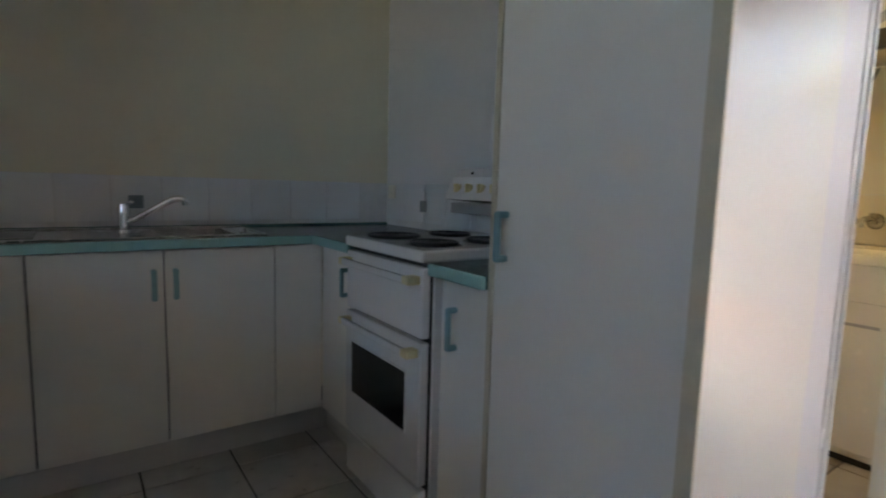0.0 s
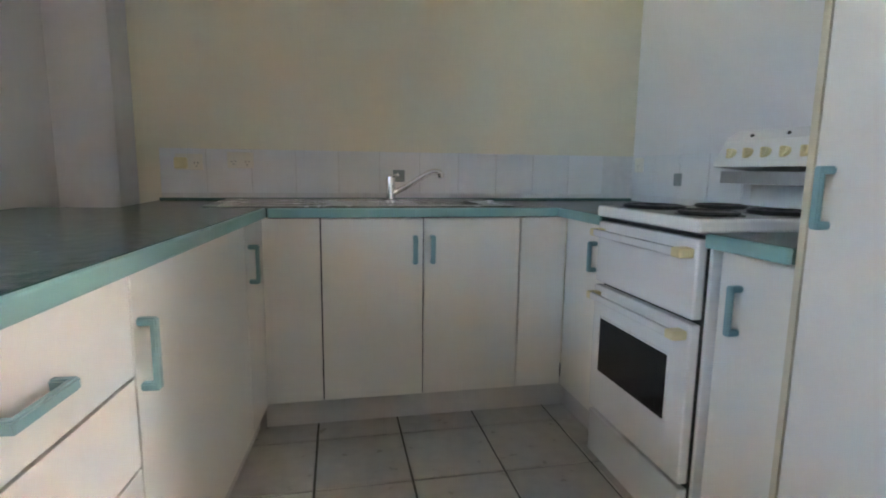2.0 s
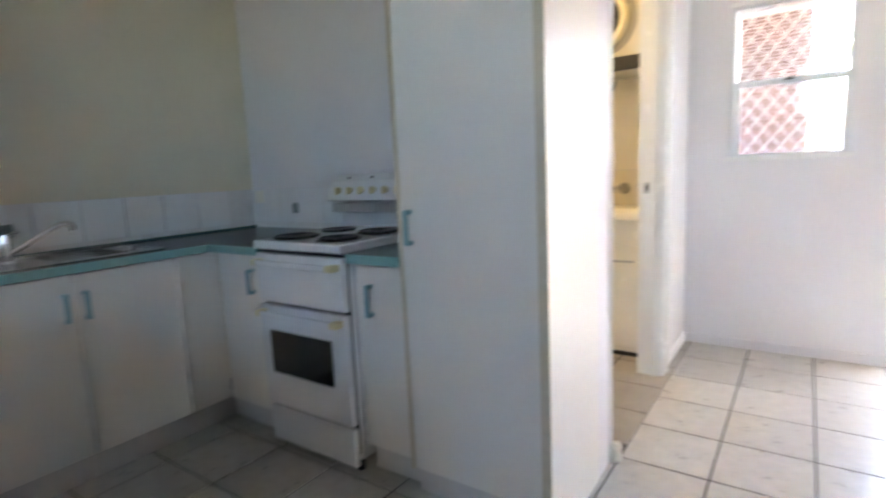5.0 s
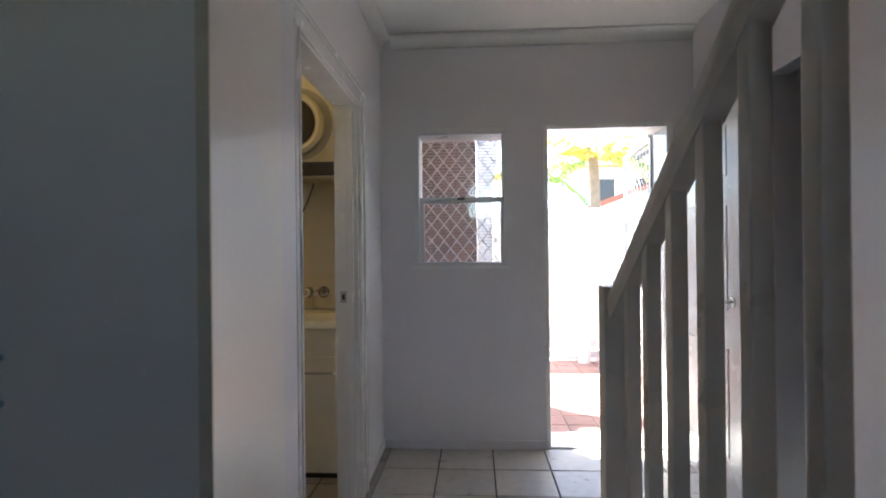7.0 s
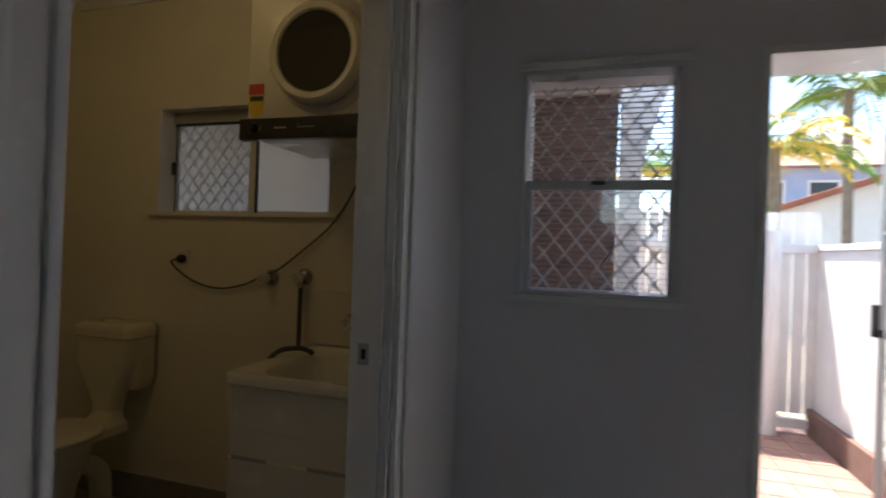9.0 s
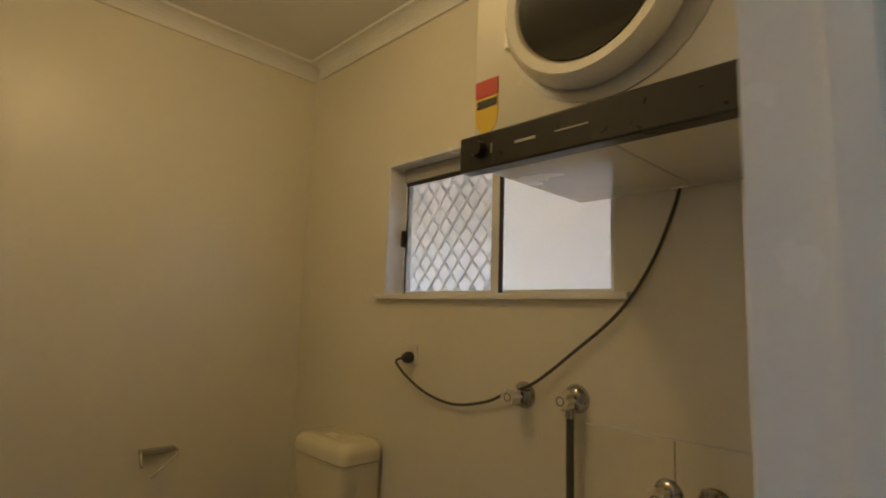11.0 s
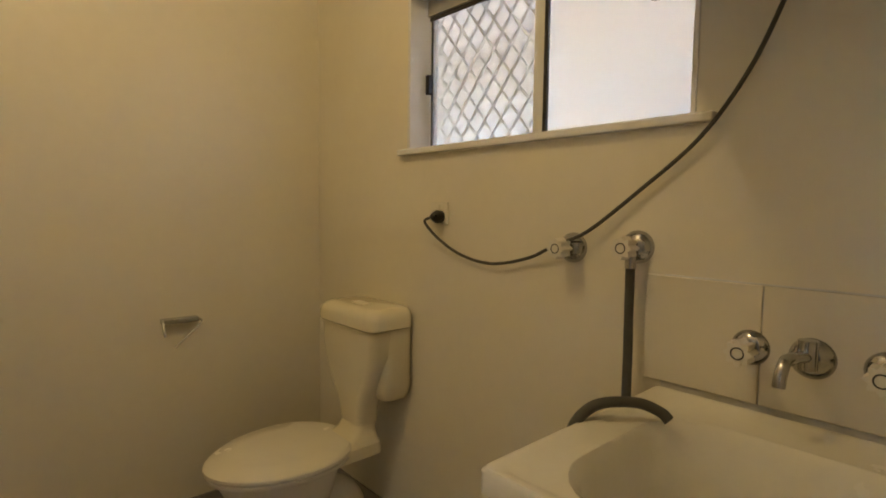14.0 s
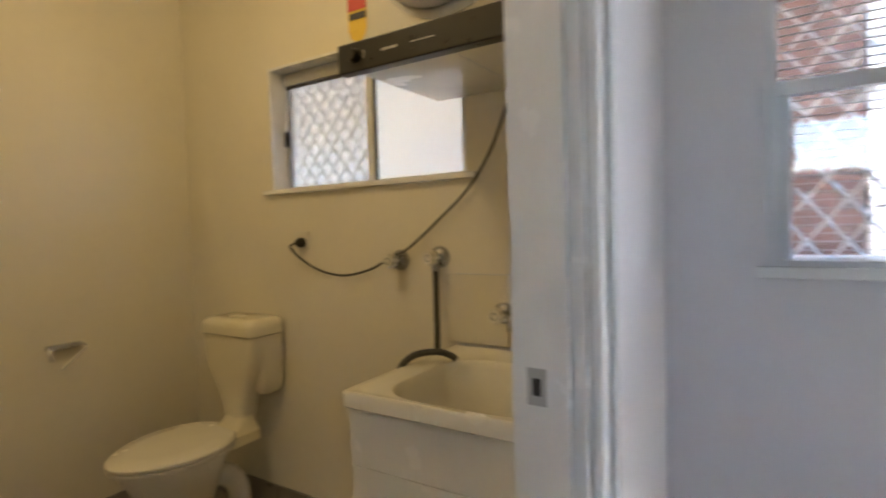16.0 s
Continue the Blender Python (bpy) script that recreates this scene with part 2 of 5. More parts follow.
def solid(name, bm, material, label, category, kind="", smooth=False):
    me = bpy.data.meshes.new(name)
    bm.to_mesh(me)
    bm.free()
    me.materials.append(material)
    if smooth:
        me.shade_smooth()
        me.set_sharp_from_angle(angle=radians(40))
    ob = new(name, me)
    ROOT[ob] = Vector((0, 0, 0))
    return tagged(ob, label, category, kind=kind)


def piece(name, me, parent, x, y, z, rz=0.0):
    ob = new(name, me)
    ob.parent = parent
    ob.location = Vector((x, y, z)) - ROOT[parent]
    ob.rotation_euler = (0, 0, rz)
    return ob


def mesh(name, bm, material):
    me = bpy.data.meshes.new(name)
    bm.to_mesh(me)
    bm.free()
    me.materials.append(material)
    return me


# ---- the shell ----
YB, XR = 0.52, 0.66            # kitchen's sink wall and stove wall
XH, XW = 2.29, 2.42            # hall's and bathroom's faces of the outer wall
XO = 2.53                      # outside of the outer wall
YD0, YD1 = -1.70, -1.60        # wall with the bathroom's doorway
YT = 0.63                      # bathroom's end wall
ZC = 2.68
DX0, DX1 = 0.645, 1.605        # bathroom doorway
HW = (-2.52, -1.93, 1.187, 2.06)   # hall window
FD = (-3.56, -2.755, 2.09)     # front door
BW = (-1.035, -0.022, 1.503, 2.045)   # bathroom window

solid("wall_kitchen_back", B((-2.2, XR + 0.1, YB, YB + 0.1, 0, ZC)), M_CREAM, "cream painted kitchen wall behind the sink", "wall", "structure")
solid("wall_kitchen_side", B((XR, XR + 0.06, YD1, YB, 0, ZC)), M_WALL, "pale painted wall behind the stove", "wall", "structure")
solid("wall_nib", B((-2.0, -1.775, 0.31, YB, 0, ZC)), M_WALL, "white painted wall nib standing over the worktop corner", "wall", "structure")
solid("wall_left", B((-2.12, -2.0, -0.75, YB, 0, ZC)), M_WALL, "white painted wall beside the breakfast bench", "wall", "structure")
solid("wall_living_north", B((-4.6, -2.12, -0.75, -0.65, 0, ZC)), M_WALL, "plain white living room wall", "wall", "structure")
# unseen opening, added and sized to let fill daylight reach the kitchen
solid("wall_west", B((-4.6, -4.5, -3.8, -3.15, 0, ZC), (-4.6, -4.5, -2.2, -0.75, 0, ZC), (-4.6, -4.5, -3.15, -2.2, 0, 1.92), (-4.6, -4.5, -3.15, -2.2, 2.56, ZC)), M_WALL, "plain white living room wall, out of view, with an opening added for daylight", "wall", "structure")
# the narrow recess is added so that a dark strip shows past the door leaf
solid("wall_south", B((-4.6, 1.20, -3.80, -3.70, 0, ZC), (1.455, XO, -3.80, -3.70, 0, ZC), (1.20, 1.455, -3.80, -3.70, 2.1, ZC), (1.1, 1.19, -4.3, -3.80, 0, 2.2), (1.465, 1.55, -4.3, -3.80, 0, 2.2), (1.1, 1.55, -4.4, -4.3, 0, 2.2), (1.1, 1.55, -4.3, -3.80, 2.2, 2.25)), M_WALL, "plain white wall beside the stairs with a recess added for a dark strip", "wall", "structure")
solid("wall_bathroom_doorway", B((DX1, XH, YD0, YD1, 0, ZC), (DX0, DX1, YD0, YD1, 2.07, ZC)), M_WALL, "white painted wall with the bathroom doorway", "wall", "structure")
solid("wall_hall_east", B((XH, XO, YD1 + 0.0, HW[1], 0, ZC), (XH, XO, HW[0], HW[1], 0, HW[2]), (XH, XO, HW[0], HW[1], HW[3], ZC), (XH, XO, FD[1], HW[0], 0, ZC), (XH, XO, FD[0], FD[1], FD[2], ZC), (XH, XO, -3.70, FD[0], 0, ZC)), M_WALL, "white painted outer wall with window and front door", "wall", "structure")
solid("wall_bathroom_east", B((XW, XO, YD1, BW[0], 0, ZC), (XW, XO, BW[0], BW[1], 0, BW[2]), (XW, XO, BW[0], BW[1], BW[3], ZC), (XW, XO, BW[1], YT, 0, ZC)), M_BATH, "cream painted bathroom wall with a small window", "wall", "structure")
solid("wall_bathroom_end", B((XR + 0.06, XO, YT, YT + 0.1, 0, ZC)), M_BATH, "cream painted bathroom end wall", "wall", "structure")
solid("wall_bathroom_inner", B((XR + 0.062, XR + 0.08, YD1, YT, 0, ZC), (XR + 0.08, DX0, YD1, YD1 + 0.015, 0, ZC), (DX1, XW, YD1, YD1 + 0.015, 0, ZC), (DX0, DX1, YD1, YD1 + 0.015, 2.07, ZC)), M_BATH, "cream painted bathroom wall lining", "wall", "structure")
solid("wall_door_nib", B((0.454, 0.568, -1.728, -1.7025, 0, ZC)), M_WALL, "narrow white wall strip beside the bathroom door", "wall", "structure")
solid("ceiling", B((-4.6, XO, -3.8, YT + 0.1, ZC, ZC + 0.12)), M_CEIL, "flat white painted ceiling", "ceiling", "structure")


def cornice(name, runs):
    """Scotia cornice along runs ((x0, y0), (x1, y1), inward normal)."""
    bm = bmesh.new()
    prof = [(0.0, 0.0), (0.0, -0.075), (0.012, -0.075)] + [(0.075 - 0.063 * math.cos(a), -0.075 + 0.063 * math.sin(a)) for a in (radians(15 * k) for k in range(1, 6))] + [(0.075, -0.012), (0.075, 0.0)]
    for (x0, y0), (x1, y1), (nx, ny) in runs:
        a = [bm.verts.new((x0 + nx * u, y0 + ny * u, ZC + v)) for u, v in prof]
        b = [bm.verts.new((x1 + nx * u, y1 + ny * u, ZC + v)) for u, v in prof]
        n = len(prof)
        for i in range(n):
            bm.faces.new((a[i], a[(i + 1) % n], b[(i + 1) % n], b[i]))
        bm.faces.new(a)
        bm.faces.new(b[::-1])
    bmesh.ops.recalc_face_normals(bm, faces=bm.faces)
    return solid(name, bm, M_CEIL, "white plaster scotia cornice", "cornice", "structure")


cornice("trim_bathroom_cornice", [((XR + 0.08, YT), (XW, YT), (0, -1)), ((XW, YD1 + 0.015), (XW, YT - 0.075), (-1, 0))])
cornice("trim_hall_cornice", [((XH, -3.70), (XH, YD0 - 0.075), (-1, 0)), ((XR, YD0), (XH, YD0), (0, -1))])

floor = solid("floor", B((-4.6, XO, -3.8, YT + 0.1, -0.15, -0.006)), M_GROUT, "pale speckled square floor tiles with dark grout", "floor", "structure")
PITCH, GAP = 0.33, 0.009

# bathroom door frame: jamb linings, stops and casings
frame_1 = solid("door_frame_1", B((DX0, DX0 + 0.02, YD0 - 0.004, YD1 + 0.02, 0, 2.05), (DX1 - 0.02, DX1, YD0 - 0.004, YD1 + 0.02, 0, 2.05), (DX0, DX1, YD0 - 0.004, YD1 + 0.02, 2.05, 2.07), bev=0.002), M_TRIM, "white gloss painted timber bathroom door frame", "door frame", "structure")
part("casing", B((DX0 - 0.075, DX0 + 0.01, YD0 - 0.018, YD0 - 0.003, 0, 2.06), (DX0 - 0.072, DX0 - 0.052, YD0 - 0.03, YD0 - 0.017, 0, 2.06), (DX0 - 0.008, DX0 + 0.008, YD0 - 0.024, YD0 - 0.017, 0, 2.06), bev=0.004), M_TRIM, frame_1)
part("casing", B((DX1 - 0.01, DX1 + 0.075, YD0 - 0.018, YD0 - 0.003, 0, 2.06), (DX1 + 0.052, DX1 + 0.072, YD0 - 0.03, YD0 - 0.017, 0, 2.06), (DX1 - 0.008, DX1 + 0.008, YD0 - 0.024, YD0 - 0.017, 0, 2.06), bev=0.004), M_TRIM, frame_1)
part("casing", B((DX0 - 0.075, DX1 + 0.075, YD0 - 0.0185, YD0 - 0.003, 2.061, 2.145), (DX0 - 0.075, DX1 + 0.075, YD0 - 0.03, YD0 - 0.0175, 2.122, 2.142), bev=0.004), M_TRIM, frame_1)
part("door_stop", B((DX0 + 0.02, DX0 + 0.032, YD0 + 0.02, YD0 + 0.055, 0, 2.05), (DX1 - 0.032, DX1 - 0.02, YD0 + 0.02, YD0 + 0.055, 0, 2.05), bev=0.002), M_TRIM, frame_1)
part("strike_plate", B((DX1 - 0.0225, DX1 - 0.0195, -1.640, -1.608, 1.022, 1.082)), M_GREY, frame_1, "dark worn strike plate")
# dark slab on the plate stands in for the shaded latch hole
part("strike_hole_shade", B((DX1 - 0.0232, DX1 - 0.0215, -1.631, -1.617, 1.038, 1.066)), M_DARK, frame_1)

# ---- kitchen ----


def pull(parent, a, b, out, label="aqua plastic bow handle"):
    """A flat bow handle from a to b, standing off along out."""
    a, b, o = Vector(a), Vector(b), Vector(out)
    d = (b - a).normalized()
    w = d.cross(o).normalized()
    bm = bmesh.new()
    t, n = 0.011, 0.034

    def bar(p, q, e1, e2, h1, h2):
        vs = [bm.verts.new(c + s * h1 * e1 + u * h2 * e2) for c in (p, q) for s in (-1, 1) for u in (-1, 1)]
        fs = [bm.faces.new([vs[i] for i in f]) for f in ((0, 1, 3, 2), (4, 6, 7, 5), (0, 4, 5, 1), (2, 3, 7, 6), (0, 2, 6, 4), (1, 5, 7, 3))]
        bmesh.ops.recalc_face_normals(bm, faces=fs)
        bmesh.ops.bevel(bm, geom=list({e for f in fs for e in f.edges}), offset=0.003, segments=2, affect="EDGES")

    bar(a - o * 0.001, a + o * n, d, w, t * 0.7, 0.009)
    bar(b - o * 0.001, b + o * n, d, w, t * 0.7, 0.009)
    bar(a + o * (n - 0.005) - d * 0.007, b + o * (n - 0.005) + d * 0.007, o, w, 0.006, 0.0095)
    return part("handle", bm, M_HANDLE, parent, label)


CT0, CT1 = 0.866, 0.902
ZB = 0.118

# sink run: filler, two doors, filler
sink_cab = thing("sink_cabinet", "white laminate sink base cabinet with two aqua-handled doors", "cabinet", (-0.55, 0.25, 0))
part("body", B((-1.165, -0.002, 0.02, YB - 0.004, 0.125, CT0 - 0.002)), M_LAM, sink_cab)
part("kickboard", B((-1.20, 0.108, 0.045, 0.06, 0.0, 0.125)), M_KICK, sink_cab, "grey vinyl kickboard")
for x0, x1, h in ((-0.966, -0.566, -0.60), (-0.560, -0.156, -0.528)):
    d = part("door", B((x0, x1, 0.0, 0.018, ZB, CT0 - 0.006), bev=0.0015), M_LAM, sink_cab)
    pull(d, (h, 0.0, 0.685), (h, 0.0, 0.785), (0, -1, 0))
part("filler_panel", B((-1.20, -0.972, 0.001, 0.018, ZB, CT0 - 0.006), bev=0.0015), M_LAM, sink_cab)
part("filler_panel", B((-0.150, 0.052, 0.001, 0.018, ZB, CT0 - 0.006), bev=0.0015), M_LAM, sink_cab)
# dark sheet behind the doors paints the shade in their joints
part("gap", B((-1.16, 0.03, 0.0185, 0.0195, ZB, CT0 - 0.004)), M_DARK, sink_cab)

# corner cabinet between sink run and stove
corner_cab = thing("corner_cabinet", "narrow white laminate corner cabinet beside the stove", "cabinet", (0.3, -0.2, 0))
part("body", B((0.072, XR - 0.004, -0.375, 0.018, 0.125, CT0 - 0.002)), M_LAM, corner_cab)
d = part("door", B((0.054, 0.070, -0.375, -0.004, ZB, CT0 - 0.006), bev=0.0015), M_LAM, corner_cab)
pull(d, (0.054, -0.27, 0.685), (0.054, -0.27, 0.785), (-1, 0, 0))
part("kickboard", B((0.095, 0.11, -0.375, 0.044, 0.0, 0.125)), M_KICK, corner_cab)

# cabinet between stove and pantry
side_cab = thing("narrow_cabinet", "narrow white laminate cabinet with an aqua handle", "cabinet", (0.3, -1.03, 0))
part("body", B((0.072, XR - 0.004, -1.173, -0.923, 0.125, CT0 - 0.002)), M_LAM, side_cab)
d = part("door", B((0.054, 0.070, -1.172, -0.924, ZB, CT0 - 0.006), bev=0.0015), M_LAM, side_cab)
pull(d, (0.054, -0.995, 0.665), (0.054, -0.995, 0.775), (-1, 0, 0))
part("kickboard", B((0.095, 0.11, -1.173, -0.923, 0.0, 0.125)), M_KICK, side_cab)

# pantry
pantry = thing("pantry_cupboard", "tall white laminate pantry cupboard with yellowed edging", "cupboard", (0.33, -1.44, 0))
part("side_panel", B((0.012, 0.444, -1.732, -1.702, 0.0, ZC - 0.002), bev=0.001), M_LAM, pantry)
part("body", B((0.042, 0.568, -1.701, -1.191, 0.11, ZC - 0.003)), M_LAM, pantry)
part("side_panel", B((0.022, XR - 0.003, -1.190, -1.175, 0.11, ZC - 0.002), bev=0.001), M_LAM, pantry)
part("edging", B((0.016, 0.0215, -1.1905, -1.1745, 0.11, ZC - 0.002)), M_EDGE, pantry, "yellowed edge strip")
part("edging", B((0.006, 0.0115, -1.7325, -1.7015, 0.0, ZC - 0.002)), M_EDGE, pantry, "yellowed edge strip")
# dark strip painting the shade in the joint between panel and wall
part("joint_shade", B((0.446, 0.452, -1.722, -1.702, 0.0, ZC - 0.002)), M_DARK, pantry)
d = part("door", B((0.018, 0.036, -1.698, -1.194, 0.115, 2.30), bev=0.0015), M_LAM, pantry)
pull(d, (0.018, -1.232, 0.955), (0.018, -1.232, 1.06), (-1, 0, 0))
part("upper_door", B((0.018, 0.036, -1.698, -1.194, 2.304, ZC - 0.03), bev=0.0015), M_LAM, pantry)
part("kickboard", B((0.062, 0.076, -1.70, -1.175, 0.0, 0.11)), M_KICK, pantry)

# peninsula run, a little out of square
TURN = Matrix.Translation((-1.165, 0.0, 0)) @ Matrix.Rotation(radians(-4.5), 4, "Z") @ Matrix.Translation((1.165, 0.0, 0))


def askew(ob):
    ob.matrix_basis = TURN @ ob.matrix_basis
    return ob


PX = -1.185
pen = thing("peninsula_cabinet", "white laminate cabinet under the breakfast bench", "cabinet", (-1.4, -0.5, 0))
part("body", B((-1.70, PX - 0.02, -1.075, -0.01, 0.125, CT0 - 0.002)), M_LAM, pen)
d = part("door", B((PX - 0.018, PX, -1.07, -0.262, ZB, CT0 - 0.006), bev=0.0015), M_LAM, pen)
pull(d, (PX, -1.05, 0.645), (PX, -1.05, 0.77), (1, 0, 0))
d = part("corner_door", B((PX - 0.018, PX, -0.255, -0.001, ZB, CT0 - 0.006), bev=0.0015), M_LAM, pen)
pull(d, (PX, -0.215, 0.665), (PX, -0.215, 0.785), (1, 0, 0))
part("kickboard", B((PX - 0.06, PX - 0.045, -1.075, 0.04, 0.0, 0.125)), M_KICK, pen)
askew(pen)
drawers = thing("drawer_cabinet", "white laminate drawer unit with aqua bow handles", "cabinet", (-1.4, -1.35, 0))
part("body", B((-1.70, PX - 0.02, -1.665, -1.076, 0.125, CT0 - 0.002)), M_LAM, drawers)
for z0, z1 in ((0.676, CT0 - 0.006), (0.50, 0.670), (0.31, 0.494), (ZB, 0.304)):
    d = part("drawer_front", B((PX - 0.018, PX, -1.66, -1.077, z0, z1), bev=0.0015), M_LAM, drawers)
    pull(d, (PX, -1.43, (z0 + z1) / 2 - 0.01), (PX, -1.31, (z0 + z1) / 2 - 0.01), (1, 0, 0))
part("kickboard", B((PX - 0.06, PX - 0.045, -1.665, -1.076, 0.0, 0.125)), M_KICK, drawers)
askew(drawers)

# worktop: sink run and stove corner, then the bench
SX0, SX1, SY0, SY1 = -0.57, -0.27, 0.10, 0.42
top = thing("worktop", "dark green laminate worktop with a rounded aqua front edge", "worktop", (-0.5, 0.25, CT0))
part("top", B((-1.69, SX0, -0.012, YB - 0.002, CT0 + 0.001, CT1), (SX1, XR - 0.002, -0.012, YB - 0.002, CT0 + 0.001, CT1), (SX0, SX1, -0.012, SY0, CT0 + 0.001, CT1), (SX0, SX1, SY1, YB - 0.002, CT0 + 0.001, CT1), (0.012, XR - 0.002, -0.38, -0.012, CT0 + 0.001, CT1)), M_BENCH, top)
part("edge", B((-1.16, 0.0, -0.026, -0.0125, CT0, CT1 - 0.0005), bev=0.005), M_BEDGE, top, "aqua edge strip")
part("edge", B((-0.002, 0.012, -0.38, -0.013, CT0, CT1 - 0.0005), bev=0.005), M_BEDGE, top, "aqua edge strip")
part("upstand", B((-1.69, XR - 0.003, YB - 0.014, YB - 0.0025, CT1, CT1 + 0.012), bev=0.003), M_BENCH, top)
top2 = thing("worktop", "short dark green laminate worktop between stove and pantry", "worktop", (0.3, -1.04, CT0))
part("top", B((0.012, XR - 0.002, -1.173, -0.923, CT0 + 0.001, CT1)), M_BENCH, top2)
part("edge", B((-0.002, 0.012, -1.173, -0.923, CT0, CT1 - 0.0005), bev=0.005), M_BEDGE, top2, "aqua edge strip")
bench = thing("breakfast_bench", "wide dark green laminate bench top with aqua edge", "worktop", (-1.5, -0.9, CT0))
part("top", B((-2.0, PX + 0.006, -1.70, -0.014, CT0 + 0.002, CT1 + 0.001)), M_BENCH, bench)
part("edge", B((PX + 0.006, PX + 0.020, -1.70, -0.016, CT0, CT1 + 0.0005), bev=0.005), M_BEDGE, bench, "aqua edge strip")
part("edge", B((-2.0, PX + 0.006, -1.714, -1.70, CT0, CT1 + 0.0005), bev=0.005), M_BEDGE, bench, "aqua edge strip")
askew(bench)

# sink
sink = thing("kitchen_sink", "stainless steel sink with drainer and raised rim", "sink", (-0.8, 0.26, CT1))
rim = bmesh.new()
RZ = CT1 + 0.006
for b in ((-1.40, SX0 + 0.01, 0.05, 0.47), (SX1 - 0.01, -0.17, 0.05, 0.47), (SX0 + 0.01, SX1 - 0.01, 0.05, SY0 + 0.01), (SX0 + 0.01, SX1 - 0.01, SY1 - 0.01, 0.47)):
    box(rim, b[0], b[1], b[2], b[3], CT1 - 0.0005, RZ - 0.003)
part("deck", rim, M_STEEL, sink)
part("rim", B((-1.40, -0.17, 0.045, 0.057, CT1, RZ), (-1.40, -0.17, 0.465, 0.477, CT1, RZ + 0.004), (-1.405, -1.393, 0.045, 0.477, CT1, RZ), (-0.177, -0.165, 0.045, 0.477, CT1, RZ), bev=0.002), M_STEEL, sink)
bowl = bmesh.new()
W = 0.002
for b in ((SX0, SX0 + W, SY0, SY1, 0.74, RZ - 0.004), (SX1 - W, SX1, SY0, SY1, 0.74, RZ - 0.004), (SX0, SX1, SY0, SY0 + W, 0.74, RZ - 0.004), (SX0, SX1, SY1 - W, SY1, 0.74, RZ - 0.004), (SX0, SX1, SY0, SY1, 0.738, 0.74)):
    box(bowl, *b)
part("bowl", bowl, M_STEEL, sink)
for k in range(7):
    part("drainer_rib", B((-1.36, -0.95, 0.12 + 0.045 * k, 0.13 + 0.045 * k, RZ - 0.003, RZ + 0.001), bev=0.001), M_STEEL, sink)
part("plug", cyl(bmesh.new(), (-0.225, 0.22, RZ - 0.003), (-0.225, 0.22, RZ + 0.012), 0.02, 0.016), M_CHROME, sink)

tap = thing("mixer_tap", "chrome lever mixer tap with a raised swivel spout", "tap", (-0.665, 0.30, CT1))
bm = cyl(bmesh.new(), (-0.665, 0.30, CT1), (-0.665, 0.30, 0.915), 0.028, 0.024)
cyl(bm, (-0.665, 0.30, 0.913), (-0.665, 0.30, 0.985), 0.021)
part("body", bm, M_CHROME, tap, smooth=True)
bm = cyl(bmesh.new(), (-0.665, 0.30, 0.986), (-0.665, 0.30, 1.02), 0.023, 0.018)
part("lever_cap", bm, M_CHROME, tap, smooth=True)
part("spout", tube(bmesh.new(), [(-0.66, 0.295, 0.942), (-0.585, 0.272, 0.985), (-0.505, 0.245, 1.036), (-0.468, 0.235, 1.045), (-0.452, 0.231, 1.036)], 0.0125), M_CHROME, tap, smooth=True)
part("nozzle", cyl(bmesh.new(), (-0.450, 0.230, 1.038), (-0.448, 0.230, 1.018), 0.013), M_CHROME, tap)
part("lever", tube(bmesh.new(), [(-0.665, 0.30, 1.015), (-0.650, 0.270, 1.025), (-0.640, 0.235, 1.03)], 0.006), M_CHROME, tap, smooth=True)

# stove
SY = (-0.918, -0.384)
stove = thing("stove", "white enamel freestanding electric stove with four hotplates", "stove", (0.3, -0.645, 0))
part("body", B((0.032, 0.60, SY[0] + 0.004, SY[1] - 0.004, 0.055, 0.885), bev=0.004), M_ENAMEL, stove)
# dark slab that paints the shade between hob, doors and drawer
part("front_gap_shade", B((0.023, 0.0315, SY[0] + 0.012, SY[1] - 0.012, 0.08, 0.892)), M_DARK, stove)
part("hob", B((-0.014, 0.60, SY[0] + 0.003, SY[1] - 0.002, 0.900, 0.937), bev=0.008), M_ENAMEL, stove)
for y, x, r in ((-0.515, 0.12, 0.09), (-0.775, 0.12, 0.075), (-0.515, 0.37, 0.075), (-0.775, 0.37, 0.09)):
    bm = bmesh.new()
    cyl(bm, (x, y, 0.930), (x, y, 0.937), r + 0.022, r + 0.018, 36)
    part("drip_bowl", bm, M_CHROME, stove)
    bm = bmesh.new()
    for q in range(4):
        rr = r * (1 - 0.22 * q)
        ring = [(x + rr * math.cos(a), y + rr * math.sin(a), 0.943) for a in (2 * math.pi * k / 12 for k in range(13))]
        tube(bm, ring, 0.0065, 6)
    part("hotplate", bm, M_COIL, stove, "black coiled hotplate", smooth=True)
d = part("grill_door", B((-0.004, 0.026, SY[0] + 0.008, SY[1] - 0.008, 0.672, 0.884), bev=0.006), M_ENAMEL, stove)


def stove_handle(parent, z):
    part("handle", B((-0.046, -0.030, SY[0] + 0.055, SY[1] - 0.03, z - 0.012, z + 0.012), bev=0.005), M_ENAMEL, parent)
    for y in (SY[0] + 0.02, SY[1] - 0.055):
        part("handle_mount", B((-0.047, -0.002, y, y + 0.04 if y < -0.6 else y + 0.03, z - 0.013, z + 0.013), bev=0.005), M_YELLOW, parent, "yellowed plastic handle mount")


